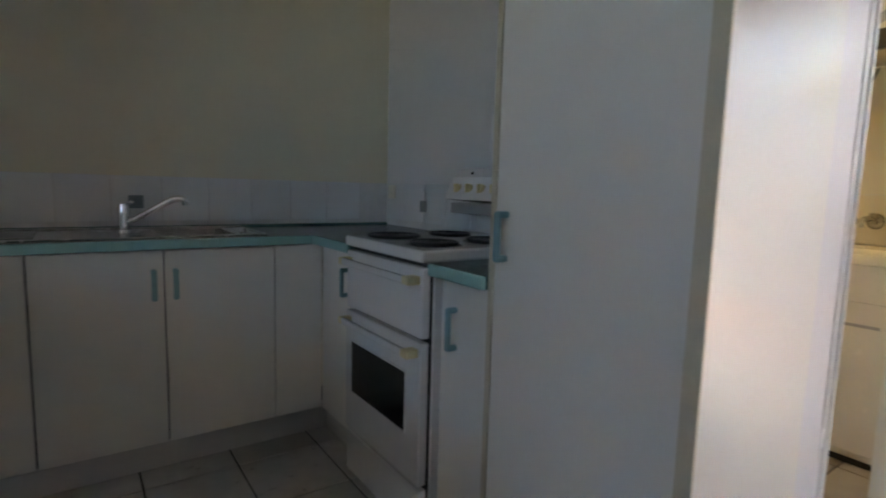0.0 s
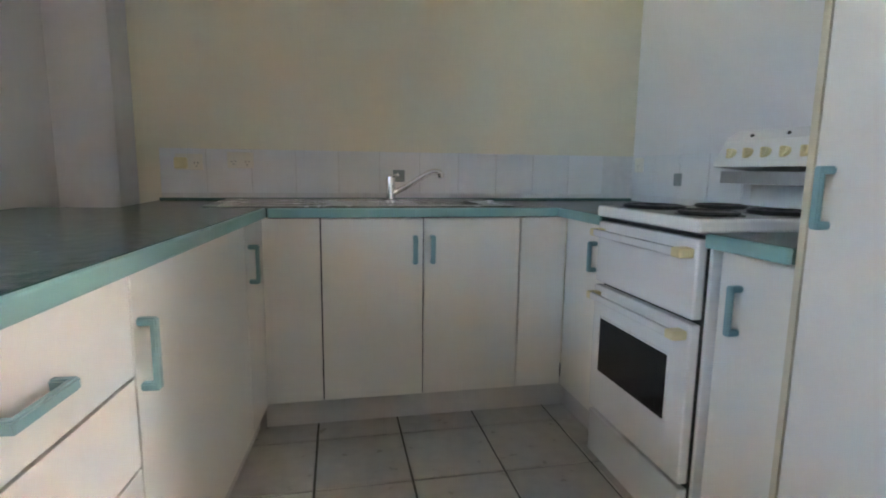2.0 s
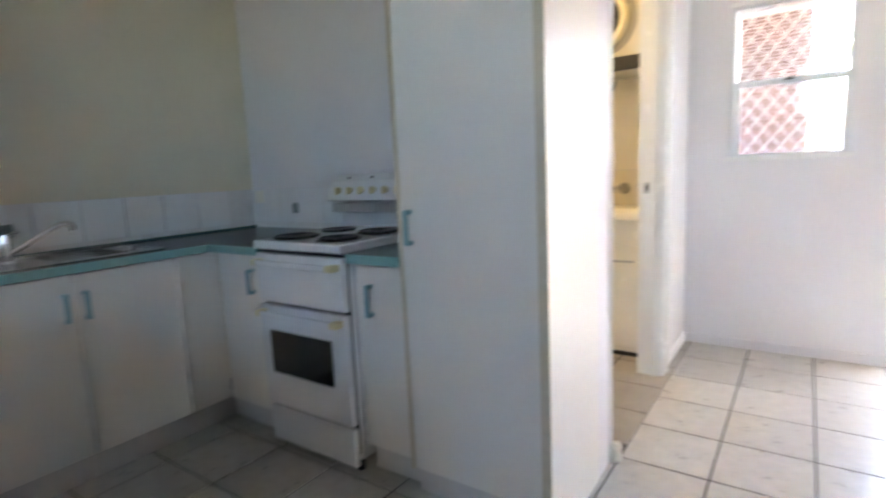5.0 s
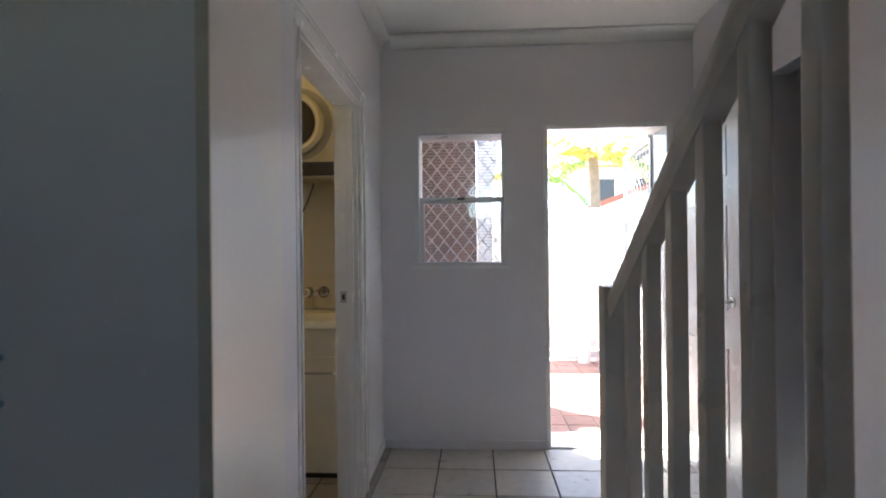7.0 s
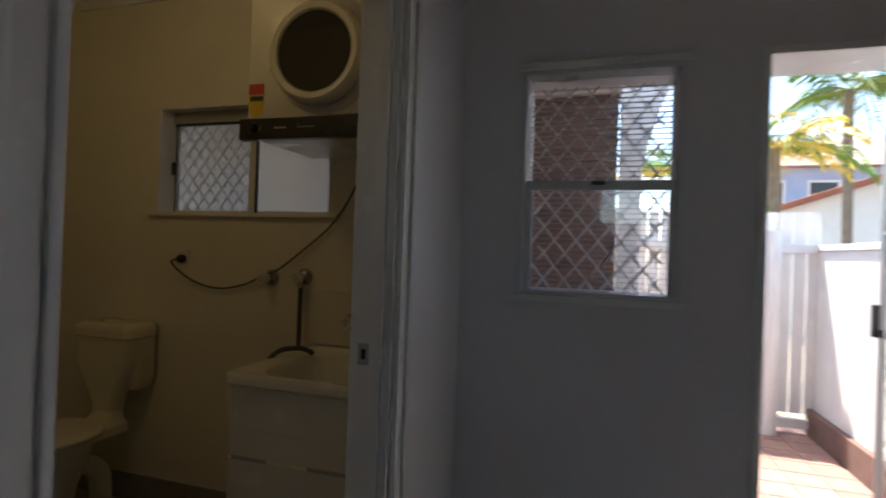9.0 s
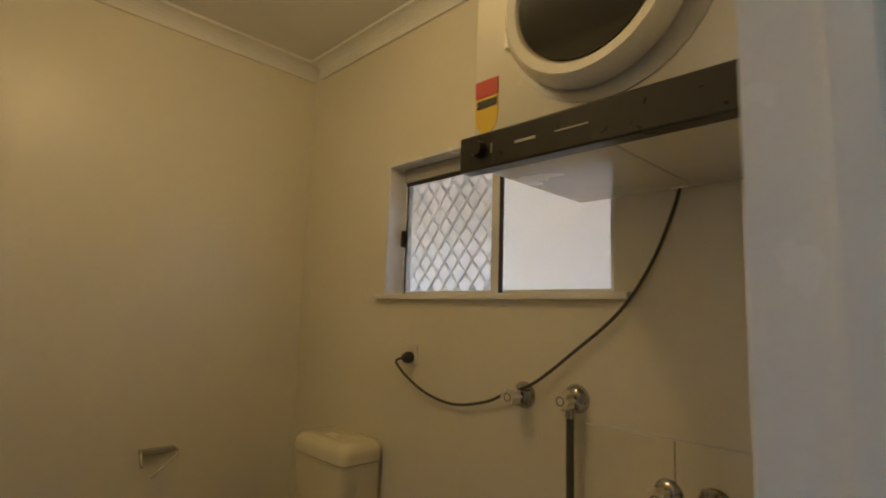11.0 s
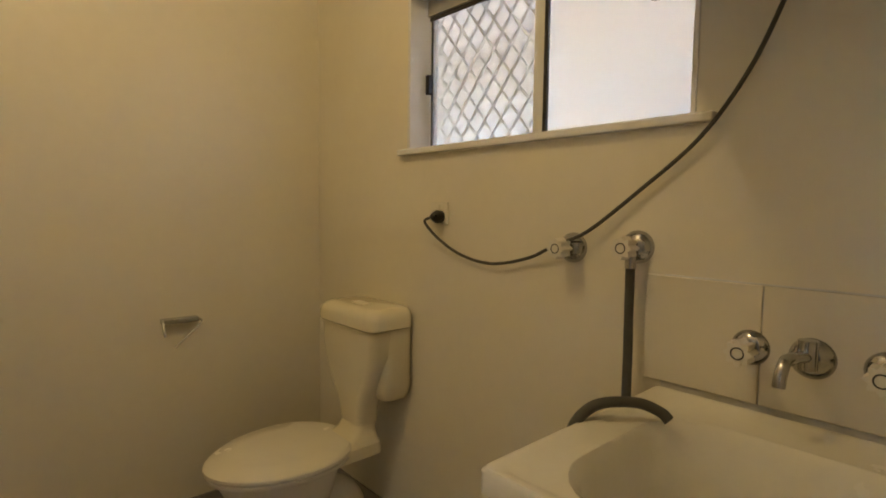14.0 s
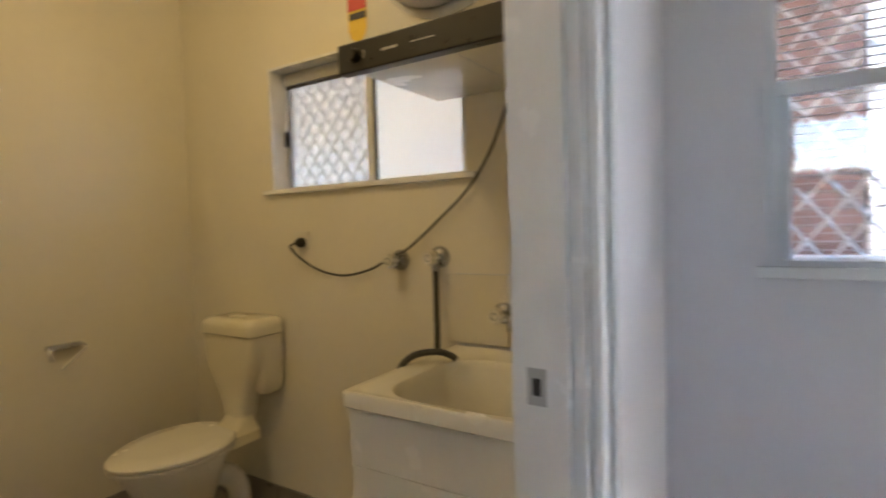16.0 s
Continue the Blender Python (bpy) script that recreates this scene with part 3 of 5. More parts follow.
stove_handle(d, 0.848)
bm = bmesh.new()
OY0, OY1, OZ0, OZ1 = -0.828, -0.447, 0.36, 0.551
box(bm, -0.006, 0.024, SY[0] + 0.008, SY[1] - 0.008, 0.210, 0.660, bev=0.005)
d = part("oven_door", bm, M_ENAMEL, stove)
part("oven_window", B((-0.0075, -0.0055, OY0, OY1, OZ0, OZ1)), M_BLACKGLASS, d, "dark oven window")
part("window_trim", B((-0.0095, -0.0055, OY0 - 0.006, OY1 + 0.006, OZ1, OZ1 + 0.006), (-0.0095, -0.0055, OY0 - 0.006, OY1 + 0.006, OZ0 - 0.006, OZ0), (-0.0095, -0.0055, OY0 - 0.006, OY0, OZ0, OZ1), (-0.0095, -0.0055, OY1, OY1 + 0.006, OZ0, OZ1)), M_ENAMEL, d)
stove_handle(d, 0.628)
part("warming_drawer", B((-0.002, 0.026, SY[0] + 0.008, SY[1] - 0.008, 0.035, 0.195), bev=0.005), M_ENAMEL, stove)
for o in stove.children:
    if o.name.split(".")[0] in ("grill_door", "oven_door", "warming_drawer"):
        o.location.x -= 0.004
for y in (SY[0] + 0.04, SY[1] - 0.04):
    for x in (0.05, 0.55):
        part("foot", cyl(bmesh.new(), (x, y, 0), (x, y, 0.06), 0.018, seg=12), M_BLACKP, stove)
part("backguard", B((0.60, 0.645, SY[0], SY[1], 0.87, 1.02), bev=0.006), M_ENAMEL, stove)
bm = bmesh.new()
pr = [(0.43, 1.075), (0.60, 1.060), (0.645, 1.06), (0.645, 1.20), (0.52, 1.20), (0.475, 1.165)]
prism(bm, [(x, z) for x, z in pr], SY[1] - SY[0], Matrix(((1, 0, 0, 0), (0, 0, -1, SY[1]), (0, 1, 0, 0), (0, 0, 0, 1))))
d = part("control_panel", bm, M_ENAMEL, stove, "white angled control panel")
part("vent_grille", B((0.46, 0.60, SY[0] + 0.006, SY[1] - 0.006, 1.018, 1.06), bev=0.003), M_GREY, stove, "grey slotted vent strip")
for k in range(6):
    y = -0.45 - 0.075 * k
    a = Vector((0.452, y, 1.12))
    nrm = Vector((-0.9, 0, 0.43)).normalized()
    bm = cyl(bmesh.new(), a - nrm * 0.004, a + nrm * 0.010, 0.018, 0.016, 20)
    kb = part("knob", bm, M_YELLOW, d, "yellowed control knob", smooth=True)
    part("knob_grip", B((0.430, 0.446, y - 0.005, y + 0.005, 1.104, 1.138), bev=0.003), M_YELLOW, kb)
for k in range(3):
    y = -0.49 - 0.15 * k
    part("indicator_lamp", cyl(bmesh.new(), (0.494, y, 1.178), (0.488, y, 1.183), 0.006, seg=10), M_BLACKP, d)


# power points and switches
def outlet(name, label, m, w=0.115, h=0.072, double=True, plug=None):
    """A wall plate in the plane x, z at m, facing -y."""
    o = thing(name, label, "power outlet", (0, 0, 0))
    part("plate", B((-w / 2, w / 2, -0.009, 0.0, -h / 2, h / 2), bev=0.003), M_OUTLET, o)
    for s in ((-1, 1) if double else (0,)):
        part("rocker", B((s * 0.03 - 0.006, s * 0.03 + 0.006, -0.013, -0.008, 0.014, 0.028), bev=0.001), M_OUTLET, o)
        for dx, dz, in ((-0.008, 0.0), (0.008, 0.0), (0, -0.014)):
            part("pin_slot", B((s * 0.03 + dx - 0.0012, s * 0.03 + dx + 0.0012, -0.0094, -0.0085, dz - 0.009, dz - 0.001)), M_INK, o)
    if plug:
        part("plug_in_cover", B((-w / 2 + 0.0, -0.004, -0.035, -0.009, -0.03, 0.02), bev=0.005), plug, o, "yellow plastic plug-in")
    o.matrix_basis = m
    return o


outlet("power_outlet", "double power outlet with a yellow plug-in over the worktop", pose(-1.555, YB - 0.0075, 1.075), plug=M_YELLOW)
outlet("power_outlet", "cream double power outlet on the splashback", pose(-1.335, YB - 0.0075, 1.085))
outlet("stove_switch", "white square stove isolator switch on the wall", pose(XR - 0.0075, 0.44, 1.09, 0, 0, -90), w=0.075, h=0.075, double=False)

# splashback tiles
sb = solid("splashback", B((-1.68, XR - 0.0005, YB - 0.003, YB - 0.0005, CT1 + 0.012, 1.136), (XR - 0.003, XR - 0.0005, -1.173, YB - 0.003, CT1, 1.136)), M_LGROUT, "white glazed tile splashback with pale grout", "tiles", "structure")
TILE = mesh("tile", B((-0.0965, 0.0965, -0.0065, 0.0, 0.0, 0.20), bev=0.0012), M_SPLASH)
for k in range(12):
    x = -0.60 + 0.1965 * (k - 5)
    if -1.60 < x < XR - 0.09:
        piece("tile", TILE, sb, x, YB - 0.003, 0.935)
for k in range(8):
    y = YB - 0.115 - 0.1965 * k
    if y > -1.06:
        piece("tile", TILE, sb, XR - 0.003, y, 0.935, radians(-90))
part("accent_tile", B((-0.633, -0.575, YB - 0.0115, YB - 0.0097, 0.992, 1.05)), M_ACCENT, sb, "small blue-grey accent tile")
part("accent_tile", B((XR - 0.0115, XR - 0.0097, 0.09, 0.145, 0.992, 1.05)), M_ACCENT, sb, "small blue-grey accent tile")

# ---- hall ----


def ring_frame(x0, x1, y0, y1, z0, z1, w, bev=0.002):
    return B((x0, x1, y0, y0 + w, z0, z1), (x0, x1, y1 - w, y1, z0, z1), (x0, x1, y0 + w, y1 - w, z0, z0 + w), (x0, x1, y0 + w, y1 - w, z1 - w, z1), bev=bev)


def diamond(x, y0, y1, z0, z1, pitch=0.075, r=0.0035, wob=0.0):
    """Crimped diamond grille in a plane of constant x."""
    bm = bmesh.new()
    h = z1 - z0
    slope = 1.25
    n = int((y1 - y0 + h / slope) / pitch) + 2
    for s in (1, -1):
        for k in range(n):
            ya = (y0 - h / slope + k * pitch) if s > 0 else (y0 + k * pitch)
            pts = []
            m = 14
            for i in range(m + 1):
                z = z0 + h * i / m
                y = ya + s * (z - z0) / slope
                if y0 <= y <= y1:
                    pts.append((x + s * 0.003, y, z))
            if len(pts) > 1:
                a, b = Vector(pts[0]), Vector(pts[-1])
                m = max(2, round((b - a).length / (pitch * 0.8)))
                for i in range(m):
                    p, q = a.lerp(b, i / m), a.lerp(b, (i + 1) / m)
                    mid = (p + q) / 2
                    cyl(bm, p, mid, r * 0.55, r, 6)
                    cyl(bm, mid, q, r, r * 0.55, 6)
    return bm


win = solid("window_1", ring_frame(XH - 0.012, XO - 0.02, HW[0], HW[1], HW[2], HW[3], 0.022), M_ALU, "white aluminium sliding sash window with diamond grille", "window", "structure")
ZM = (HW[2] + HW[3]) / 2 - 0.005
part("window_head", B((XH - 0.022, XH - 0.013, HW[0] - 0.02, HW[1] + 0.02, HW[3] - 0.005, HW[3] + 0.025), bev=0.003), M_TRIM, win)
part("window_sill", B((XH - 0.03, XH - 0.013, HW[0] - 0.02, HW[1] + 0.02, HW[2] - 0.02, HW[2] + 0.008), bev=0.003), M_TRIM, win)
part("sash_rail", B((XH + 0.03, XH + 0.06, HW[0] + 0.022, HW[1] - 0.022, ZM - 0.018, ZM + 0.018), bev=0.003), M_ALU, win)
part("sash_stile", B((XH + 0.03, XH + 0.06, HW[1] - 0.05, HW[1] - 0.022, HW[2] + 0.02, ZM - 0.018), (XH + 0.03, XH + 0.06, HW[0] + 0.022, HW[0] + 0.04, HW[2] + 0.02, ZM - 0.018), bev=0.002), M_ALU, win)
part("latch", B((XH + 0.012, XH + 0.03, -2.25, -2.20, ZM + 0.0, ZM + 0.015), bev=0.003), M_BLACKP, win, "black sash latch")
part("pane", B((XH + 0.040, XH + 0.044, HW[0] + 0.03, HW[1] - 0.03, HW[2] + 0.022, ZM - 0.018)), M_GLASS, win).visible_shadow = False
part("pane", B((XH + 0.066, XH + 0.070, HW[0] + 0.022, HW[1] - 0.022, ZM + 0.010, HW[3] - 0.022)), M_GLASS, win).visible_shadow = False
part("grille", diamond(XH + 0.16, HW[0] + 0.02, HW[1] - 0.02, HW[2] + 0.02, HW[3] - 0.02, pitch=0.086, r=0.0052), M_MESH, win, "diamond security grille")
for k in range(39):
    z = HW[2] + 0.04 + 0.0205 * k
    part("louvre_slat", B((XH + 0.094, XH + 0.105, HW[0] + 0.024, HW[1] - 0.024, z, z + 0.002)), M_GREY, win)

fr2 = solid("door_frame_2", B((XH - 0.006, XO + 0.01, FD[1] - 0.03, FD[1], 0, FD[2]), (XH - 0.006, XO + 0.01, FD[0], FD[0] + 0.03, 0, FD[2]), (XH - 0.006, XO + 0.01, FD[0] + 0.03, FD[1] - 0.03, FD[2] - 0.03, FD[2]), bev=0.003), M_TRIM, "white gloss painted front door frame", "door frame", "structure")
part("sill", B((XH + 0.02, XO + 0.06, FD[0] + 0.03, FD[1] - 0.03, -0.03, 0.012), bev=0.004), M_ALU, fr2, "aluminium door sill")

door = thing("door_1", "white six-panel front door standing open against the wall", "door", (XH - 0.02, FD[0] - 0.01, 0))
DL0, DL1, DY0, DY1 = XH - 0.82, XH - 0.015, FD[0] - 0.045, FD[0] - 0.01
bm = B((DL0, DL1, DY0, DY1 - 0.008, 0.008, 2.045))
stiles = [(DL0, DL0 + 0.11), (DL0 + 0.345, DL0 + 0.455), (DL1 - 0.11, DL1)]
rails = [(0.008, 0.21), (0.80, 0.95), (1.52, 1.63), (1.93, 2.045)]
for a, b in stiles:
    box(bm, a, b, DY1 - 0.008, DY1, 0.008, 2.045)
for a, b in rails:
    for (p, q), (r, s) in zip(stiles, stiles[1:]):
        box(bm, q, r, DY1 - 0.008, DY1, a, b)
part("leaf", bm, M_TRIM, door)
for (p, q), (r, s) in zip(stiles, stiles[1:]):
    for (za, zb), (zc, zd) in zip(rails, rails[1:]):
        part("raised_panel", B((q + 0.02, r - 0.02, DY1 - 0.009, DY1 - 0.002, zb + 0.02, zc - 0.02), bev=0.004), M_TRIM, door)
bm = cyl(bmesh.new(), (DL0 + 0.06, DY1, 1.02), (DL0 + 0.06, DY1 + 0.01, 1.02), 0.026)
lv = part("rose", bm, M_STEEL, door, "satin chrome lever rose")
part("lever", tube(bmesh.new(), [(DL0 + 0.06, DY1 + 0.008, 1.02), (DL0 + 0.06, DY1 + 0.045, 1.02), (DL0 + 0.08, DY1 + 0.055, 1.02), (DL0 + 0.17, DY1 + 0.052, 1.018)], 0.009), M_STEEL, lv, smooth=True)
part("deadlock", cyl(bmesh.new(), (DL1 - 0.40, DY1, 1.60), (DL1 - 0.40, DY1 + 0.02, 1.60), 0.018), M_BLACKP, door, "dark round door viewer")
for z in (0.25, 1.05, 1.85):
    part("hinge", cyl(bmesh.new(), (XH - 0.012, DY1 + 0.004, z - 0.05), (XH - 0.012, DY1 + 0.004, z + 0.05), 0.007, seg=10), M_STEEL, door)

# security door, swung outwards
sec = thing("security_door", "grey aluminium diamond-grille security door standing open outside", "door", (XO + 0.02, FD[0] + 0.02, 0))
SXX = XO + 0.02
bm = ring_frame(-0.014, 0.014, -0.80, 0.0, 0.03, 2.05, 0.03)
part("door_frame", bm, M_DGRILLE, sec)
part("mid_rail", B((-0.016, 0.016, -0.77, -0.03, 1.00, 1.04), (-0.012, 0.012, -0.77, -0.03, 1.50, 1.52)), M_DGRILLE, sec)
part("grille", diamond(0.0, -0.77, -0.03, 0.06, 2.02, pitch=0.085, r=0.0036), M_DGRILLE, sec)
part("closer", tube(bmesh.new(), [(-0.03, -0.06, 1.99), (-0.03, -0.30, 1.99), (-0.03, -0.50, 1.99)], 0.018), M_BLACKP, sec, "dark door closer tube", smooth=True)
part("lock", B((0.018, 0.05, -0.79, -0.76, 1.0, 1.16), bev=0.003), M_BLACKP, sec)
for o in sec.children_recursive:
    o.data.transform(Matrix.Translation(ROOT[o]))
sec.matrix_basis = pose(SXX, FD[0] + 0.03, 0.0, 0, 0, 87)

# stairs, newel, handrail, balusters
st = thing("staircase", "painted timber staircase rising beside the hall", "stairs", (0.3, -3.2, 0))
RISE, GO, SX = 0.178, 0.262, 0.62
for k in range(13):
    x1 = SX - GO * k
    part("step", B((x1 - GO - 0.02, x1, -3.698, -2.84, RISE * (k + 1) - 0.035, RISE * (k + 1)), bev=0.004), M_STAIR, st)
    part("riser", B((x1 - 0.03, x1 - 0.015, -3.698, -2.84, RISE * k, RISE * (k + 1) - 0.035)), M_STAIR, st)
slope = RISE / GO
bm = bmesh.new()
x0, x1 = SX + 0.02, SX - GO * 13
prism(bm, [(x0, 0.0), (x0, 0.20), (x1, 0.20 + (x0 - x1) * slope), (x1, -0.1 + (x0 - x1) * slope), (x0 - 0.2, 0.0)], 0.04, Matrix(((1, 0, 0, 0), (0, 0, -1, -2.79), (0, 1, 0, 0), (0, 0, 0, 1))))
part("stringer", bm, M_STAIR, st)
bal = thing("stair_balustrade", "painted timber newel post, handrail and square balusters", "balustrade", (0.7, -2.81, 0))
NX, NY = 0.84, -2.815
bm = B((NX - 0.045, NX + 0.045, NY - 0.045, NY + 0.045, 0, 1.155), bev=0.004)
part("newel_post", bm, M_STAIR, bal)
bm = bmesh.new()
R0 = 1.075
L = 2.7
prof = [(-0.026, -0.045), (0.026, -0.045), (0.034, -0.01), (0.034, 0.03), (0.022, 0.045), (-0.022, 0.045), (-0.034, 0.03), (-0.034, -0.01)]
a = [bm.verts.new((NX - 0.03, NY + u, R0 + v)) for u, v in prof]
b = [bm.verts.new((NX - L, NY + u, R0 + v + (L - 0.03) * slope)) for u, v in prof]
for i in range(8):
    bm.faces.new((a[i], a[(i + 1) % 8], b[(i + 1) % 8], b[i]))
bm.faces.new(a[::-1])
bm.faces.new(b)
bmesh.ops.recalc_face_normals(bm, faces=bm.faces)
part("handrail", bm, M_STAIR, bal)
for k in range(10):
    x = NX - 0.223 - 0.188 * k
    zb = max(0.0, 0.17 + (SX + 0.02 - x) * slope)
    part("baluster", B((x - 0.021, x + 0.021, NY - 0.021, NY + 0.021, zb, R0 - 0.03 + (NX - x) * slope), bev=0.003), M_STAIR, bal)

# skirting in the hall and a rubber stop at the doorway
solid("baseboard", B((DX1 + 0.066, XH - 0.0, YD0 - 0.01, YD0 - 0.0005, 0, 0.06), (XH - 0.01, XH - 0.0005, FD[1] + 0.002, YD0 - 0.011, 0, 0.06), bev=0.002), M_WALL, "low painted skirting along the hall wall", "skirting", "structure")
ds = thing("door_stop", "small white rubber floor door stop", "door stop", (0.625, -1.745, 0))
part("post", cyl(bmesh.new(), (0.625, -1.745, 0), (0.625, -1.745, 0.055), 0.022, 0.02), M_OUTLET, ds, smooth=True)
part("rubber_ring", cyl(bmesh.new(), (0.625, -1.745, 0.055), (0.625, -1.745, 0.075), 0.024, 0.015), M_OUTLET, ds, smooth=True)

# ---- bathroom ----
bwin = solid("window_2", B((XW - 0.003, XO, BW[0], BW[0] + 0.012, BW[2], BW[3]), (XW - 0.003, XO, BW[1] - 0.014, BW[1], BW[2], BW[3]), (XW - 0.003, XO, BW[0] + 0.012, BW[1] - 0.012, BW[3] - 0.012, BW[3]), bev=0.001), M_TRIM, "white framed sliding obscure-glass bathroom window with grille", "window", "structure")
FX = XW + 0.075
BI = BW[1] - 0.018
part("window_sill", B((XW - 0.025, XO, BW[0] - 0.045, BW[1] + 0.035, BW[2] - 0.022, BW[2] - 0.001), bev=0.004), M_TRIM, bwin)
part("track", ring_frame(FX, FX + 0.03, BW[0] + 0.012, BI - 0.012, BW[2], BW[3] - 0.012, 0.014, 0.001), M_ALU, bwin)
part("head_track", B((FX - 0.012, FX, BW[0] + 0.012, BI - 0.012, BW[3] - 0.07, BW[3] - 0.014), bev=0.002), M_GREY, bwin, "grey roller track")
YM = -0.535
part("seal", B((FX - 0.004, FX + 0.002, BW[0] + 0.016, BI - 0.016, BW[3] - 0.085, BW[3] - 0.071), (FX - 0.004, FX, BI - 0.03, BI - 0.024, BW[2] + 0.002, BW[3] - 0.08), (FX - 0.016, FX - 0.006, YM - 0.052, YM - 0.040, BW[2] + 0.002, BW[3] - 0.08)), M_BLACKP, bwin, "black rubber seal")
part("sash_stile", B((FX - 0.012, FX + 0.008, YM - 0.039, YM - 0.014, BW[2] + 0.002, BW[3] - 0.072), (FX + 0.004, FX + 0.02, YM - 0.012, YM + 0.012, BW[2] + 0.002, BW[3] - 0.072), bev=0.002), M_ALU, bwin)
part("catch", B((FX - 0.022, FX - 0.004, BI - 0.03, BI - 0.013, 1.70, 1.77), bev=0.003), M_BLACKP, bwin, "black window catch")
part("pane", B((FX + 0.006, FX + 0.010, YM, BI - 0.026, BW[2] + 0.014, BW[3] - 0.04)), M_OBSC, bwin).visible_shadow = False
part("pane", B((FX + 0.016, FX + 0.020, BW[0] + 0.026, YM, BW[2] + 0.014, BW[3] - 0.04)), M_FROST, bwin).visible_shadow = False
part("grille", diamond(XO + 0.02, BW[0], BW[1], BW[2], BW[3], pitch=0.075, r=0.006), M_ALU, bwin, "white diamond security grille")

# wall-hung dryer
DRX0, DRY0, DRY1, DRZ0, DRZ1 = 1.935, -1.52, -0.935, 1.755, 2.38
dr = thing("clothes_dryer", "wall-hung cream clothes dryer with round smoked door", "dryer", (2.15, -1.27, DRZ0))
part("body", B((DRX0, XW - 0.02, DRY0, DRY1, DRZ0, DRZ1), bev=0.015), M_DRYER, dr, smooth=True)
part("wall_bracket", B((XW - 0.02, XW - 0.001, DRY0 + 0.05, DRY1 - 0.05, DRZ0 + 0.1, DRZ1 - 0.02)), M_DRYER, dr)
pnl = part("control_panel", B((DRX0 - 0.035, DRX0 + 0.004, DRY0, DRY1 + 0.004, DRZ0 - 0.018, DRZ0 + 0.062), bev=0.004), M_BLACKP, dr, "black control panel strip")
part("dial", cyl(bmesh.new(), (DRX0 - 0.035, -0.99, DRZ0 + 0.025), (DRX0 - 0.052, -0.99, DRZ0 + 0.025), 0.019, 0.016), M_BLACKP, pnl, smooth=True)
part("maker_mark", B((DRX0 - 0.0365, DRX0 - 0.0345, -1.135, -1.085, DRZ0 + 0.019, DRZ0 + 0.025)), M_GREY, pnl, "pale illegible maker's mark")
part("maker_mark", B((DRX0 - 0.0365, DRX0 - 0.0345, -1.25, -1.18, DRZ0 + 0.021, DRZ0 + 0.0235)), M_GREY, pnl, "faint illegible lettering")
part("dial_marks", B((DRX0 - 0.0365, DRX0 - 0.0345, -1.025, -1.022, DRZ0 + 0.012, DRZ0 + 0.034)), M_GREY, pnl)
part("underside_seam", B((DRX0 + 0.02, XW - 0.03, -1.262, -1.258, DRZ0 - 0.001, DRZ0 + 0.002)), M_GREY, dr)
m = Matrix.Translation((DRX0, -1.245, 2.045)) @ Matrix.Rotation(radians(-90), 4, "Y")
bm = spin(bmesh.new(), [(0.125, 0.0), (0.185, 0.0), (0.19, 0.02), (0.184, 0.045), (0.172, 0.056), (0.152, 0.053), (0.142, 0.04), (0.14, 0.02)], m, 48)
rg = part("door_ring", bm, M_DRYER, dr, "cream round door ring", smooth=True)
bm = spin(bmesh.new(), [(0.144, 0.048), (0.132, 0.041), (0.105, 0.028), (0.07, 0.016), (0.035, 0.0085), (0.004, 0.006)], m, 48)
part("door_glass", bm, M_DRUM, rg, "smoked concave door glass", smooth=True)
for a in (-0.2, 2.6):
    part("hinge_tab", B((DRX0 - 0.012, DRX0 + 0.002, -1.245 + 0.2 * math.cos(a) - 0.016, -1.245 + 0.2 * math.cos(a) + 0.016, 2.045 + 0.06 * math.sin(a) - 0.03, 2.045 + 0.06 * math.sin(a) + 0.03), bev=0.003), M_DRYER, dr)
part("recess", spin(bmesh.new(), [(0.21, 0.0), (0.216, 0.0), (0.216, 0.004), (0.21, 0.004)], m @ Matrix.Translation((0, -0.02, 0)), 40), M_GREY, dr)
lab = part("rating_label", B((DRX0 - 0.0015, DRX0 + 0.001, -1.01, -0.945, 1.86, 1.955)), M_LYEL, dr, "yellow and red energy label")
part("label_band", B((DRX0 - 0.0025, DRX0 - 0.001, -1.01, -0.945, 1.915, 1.955)), M_RED, lab)
part("label_band", B((DRX0 - 0.0025, DRX0 - 0.001, -1.008, -0.95, 1.89, 1.908)), M_INK, lab)
part("label_tail", cyl(bmesh.new(), (DRX0 - 0.0012, -0.978, 1.86), (DRX0 + 0.0012, -0.978, 1.86), 0.03), M_LYEL, lab)

# laundry tub on its cabinet
TX0, TX1, TY0, TY1, TZ = 1.80, XW - 0.035, -1.57, -0.990, 0.895
tc = thing("laundry_cabinet", "white metal laundry tub cabinet with a door", "cabinet", (2.1, -1.3, 0))
part("body", B((TX0 + 0.02, TX1 - 0.02, TY0 + 0.012, TY1 - 0.012, 0.03, TZ - 0.20), bev=0.004), M_TUB, tc)
part("front_panel", B((TX0 + 0.02, TX0 + 0.03, TY0 + 0.012, TY1 - 0.012, TZ - 0.199, TZ - 0.03), bev=0.002), M_TUB, tc)
part("side_panel", B((TX0 + 0.031, TX1 - 0.02, TY1 - 0.022, TY1 - 0.012, TZ - 0.199, TZ - 0.03), bev=0.002), M_TUB, tc)
d = part("door", B((TX0 + 0.004, TX0 + 0.019, TY0 + 0.02, TY1 - 0.02, 0.06, 0.60), bev=0.004), M_TUB, tc)
part("finger_slot", B((TX0 + 0.002, TX0 + 0.006, -1.17, -1.03, 0.595, 0.608)), M_GREY, d)
part("finger_slot", B((TX0 + 0.002, TX0 + 0.006, -1.50, -1.33, 0.595, 0.608)), M_GREY, d)
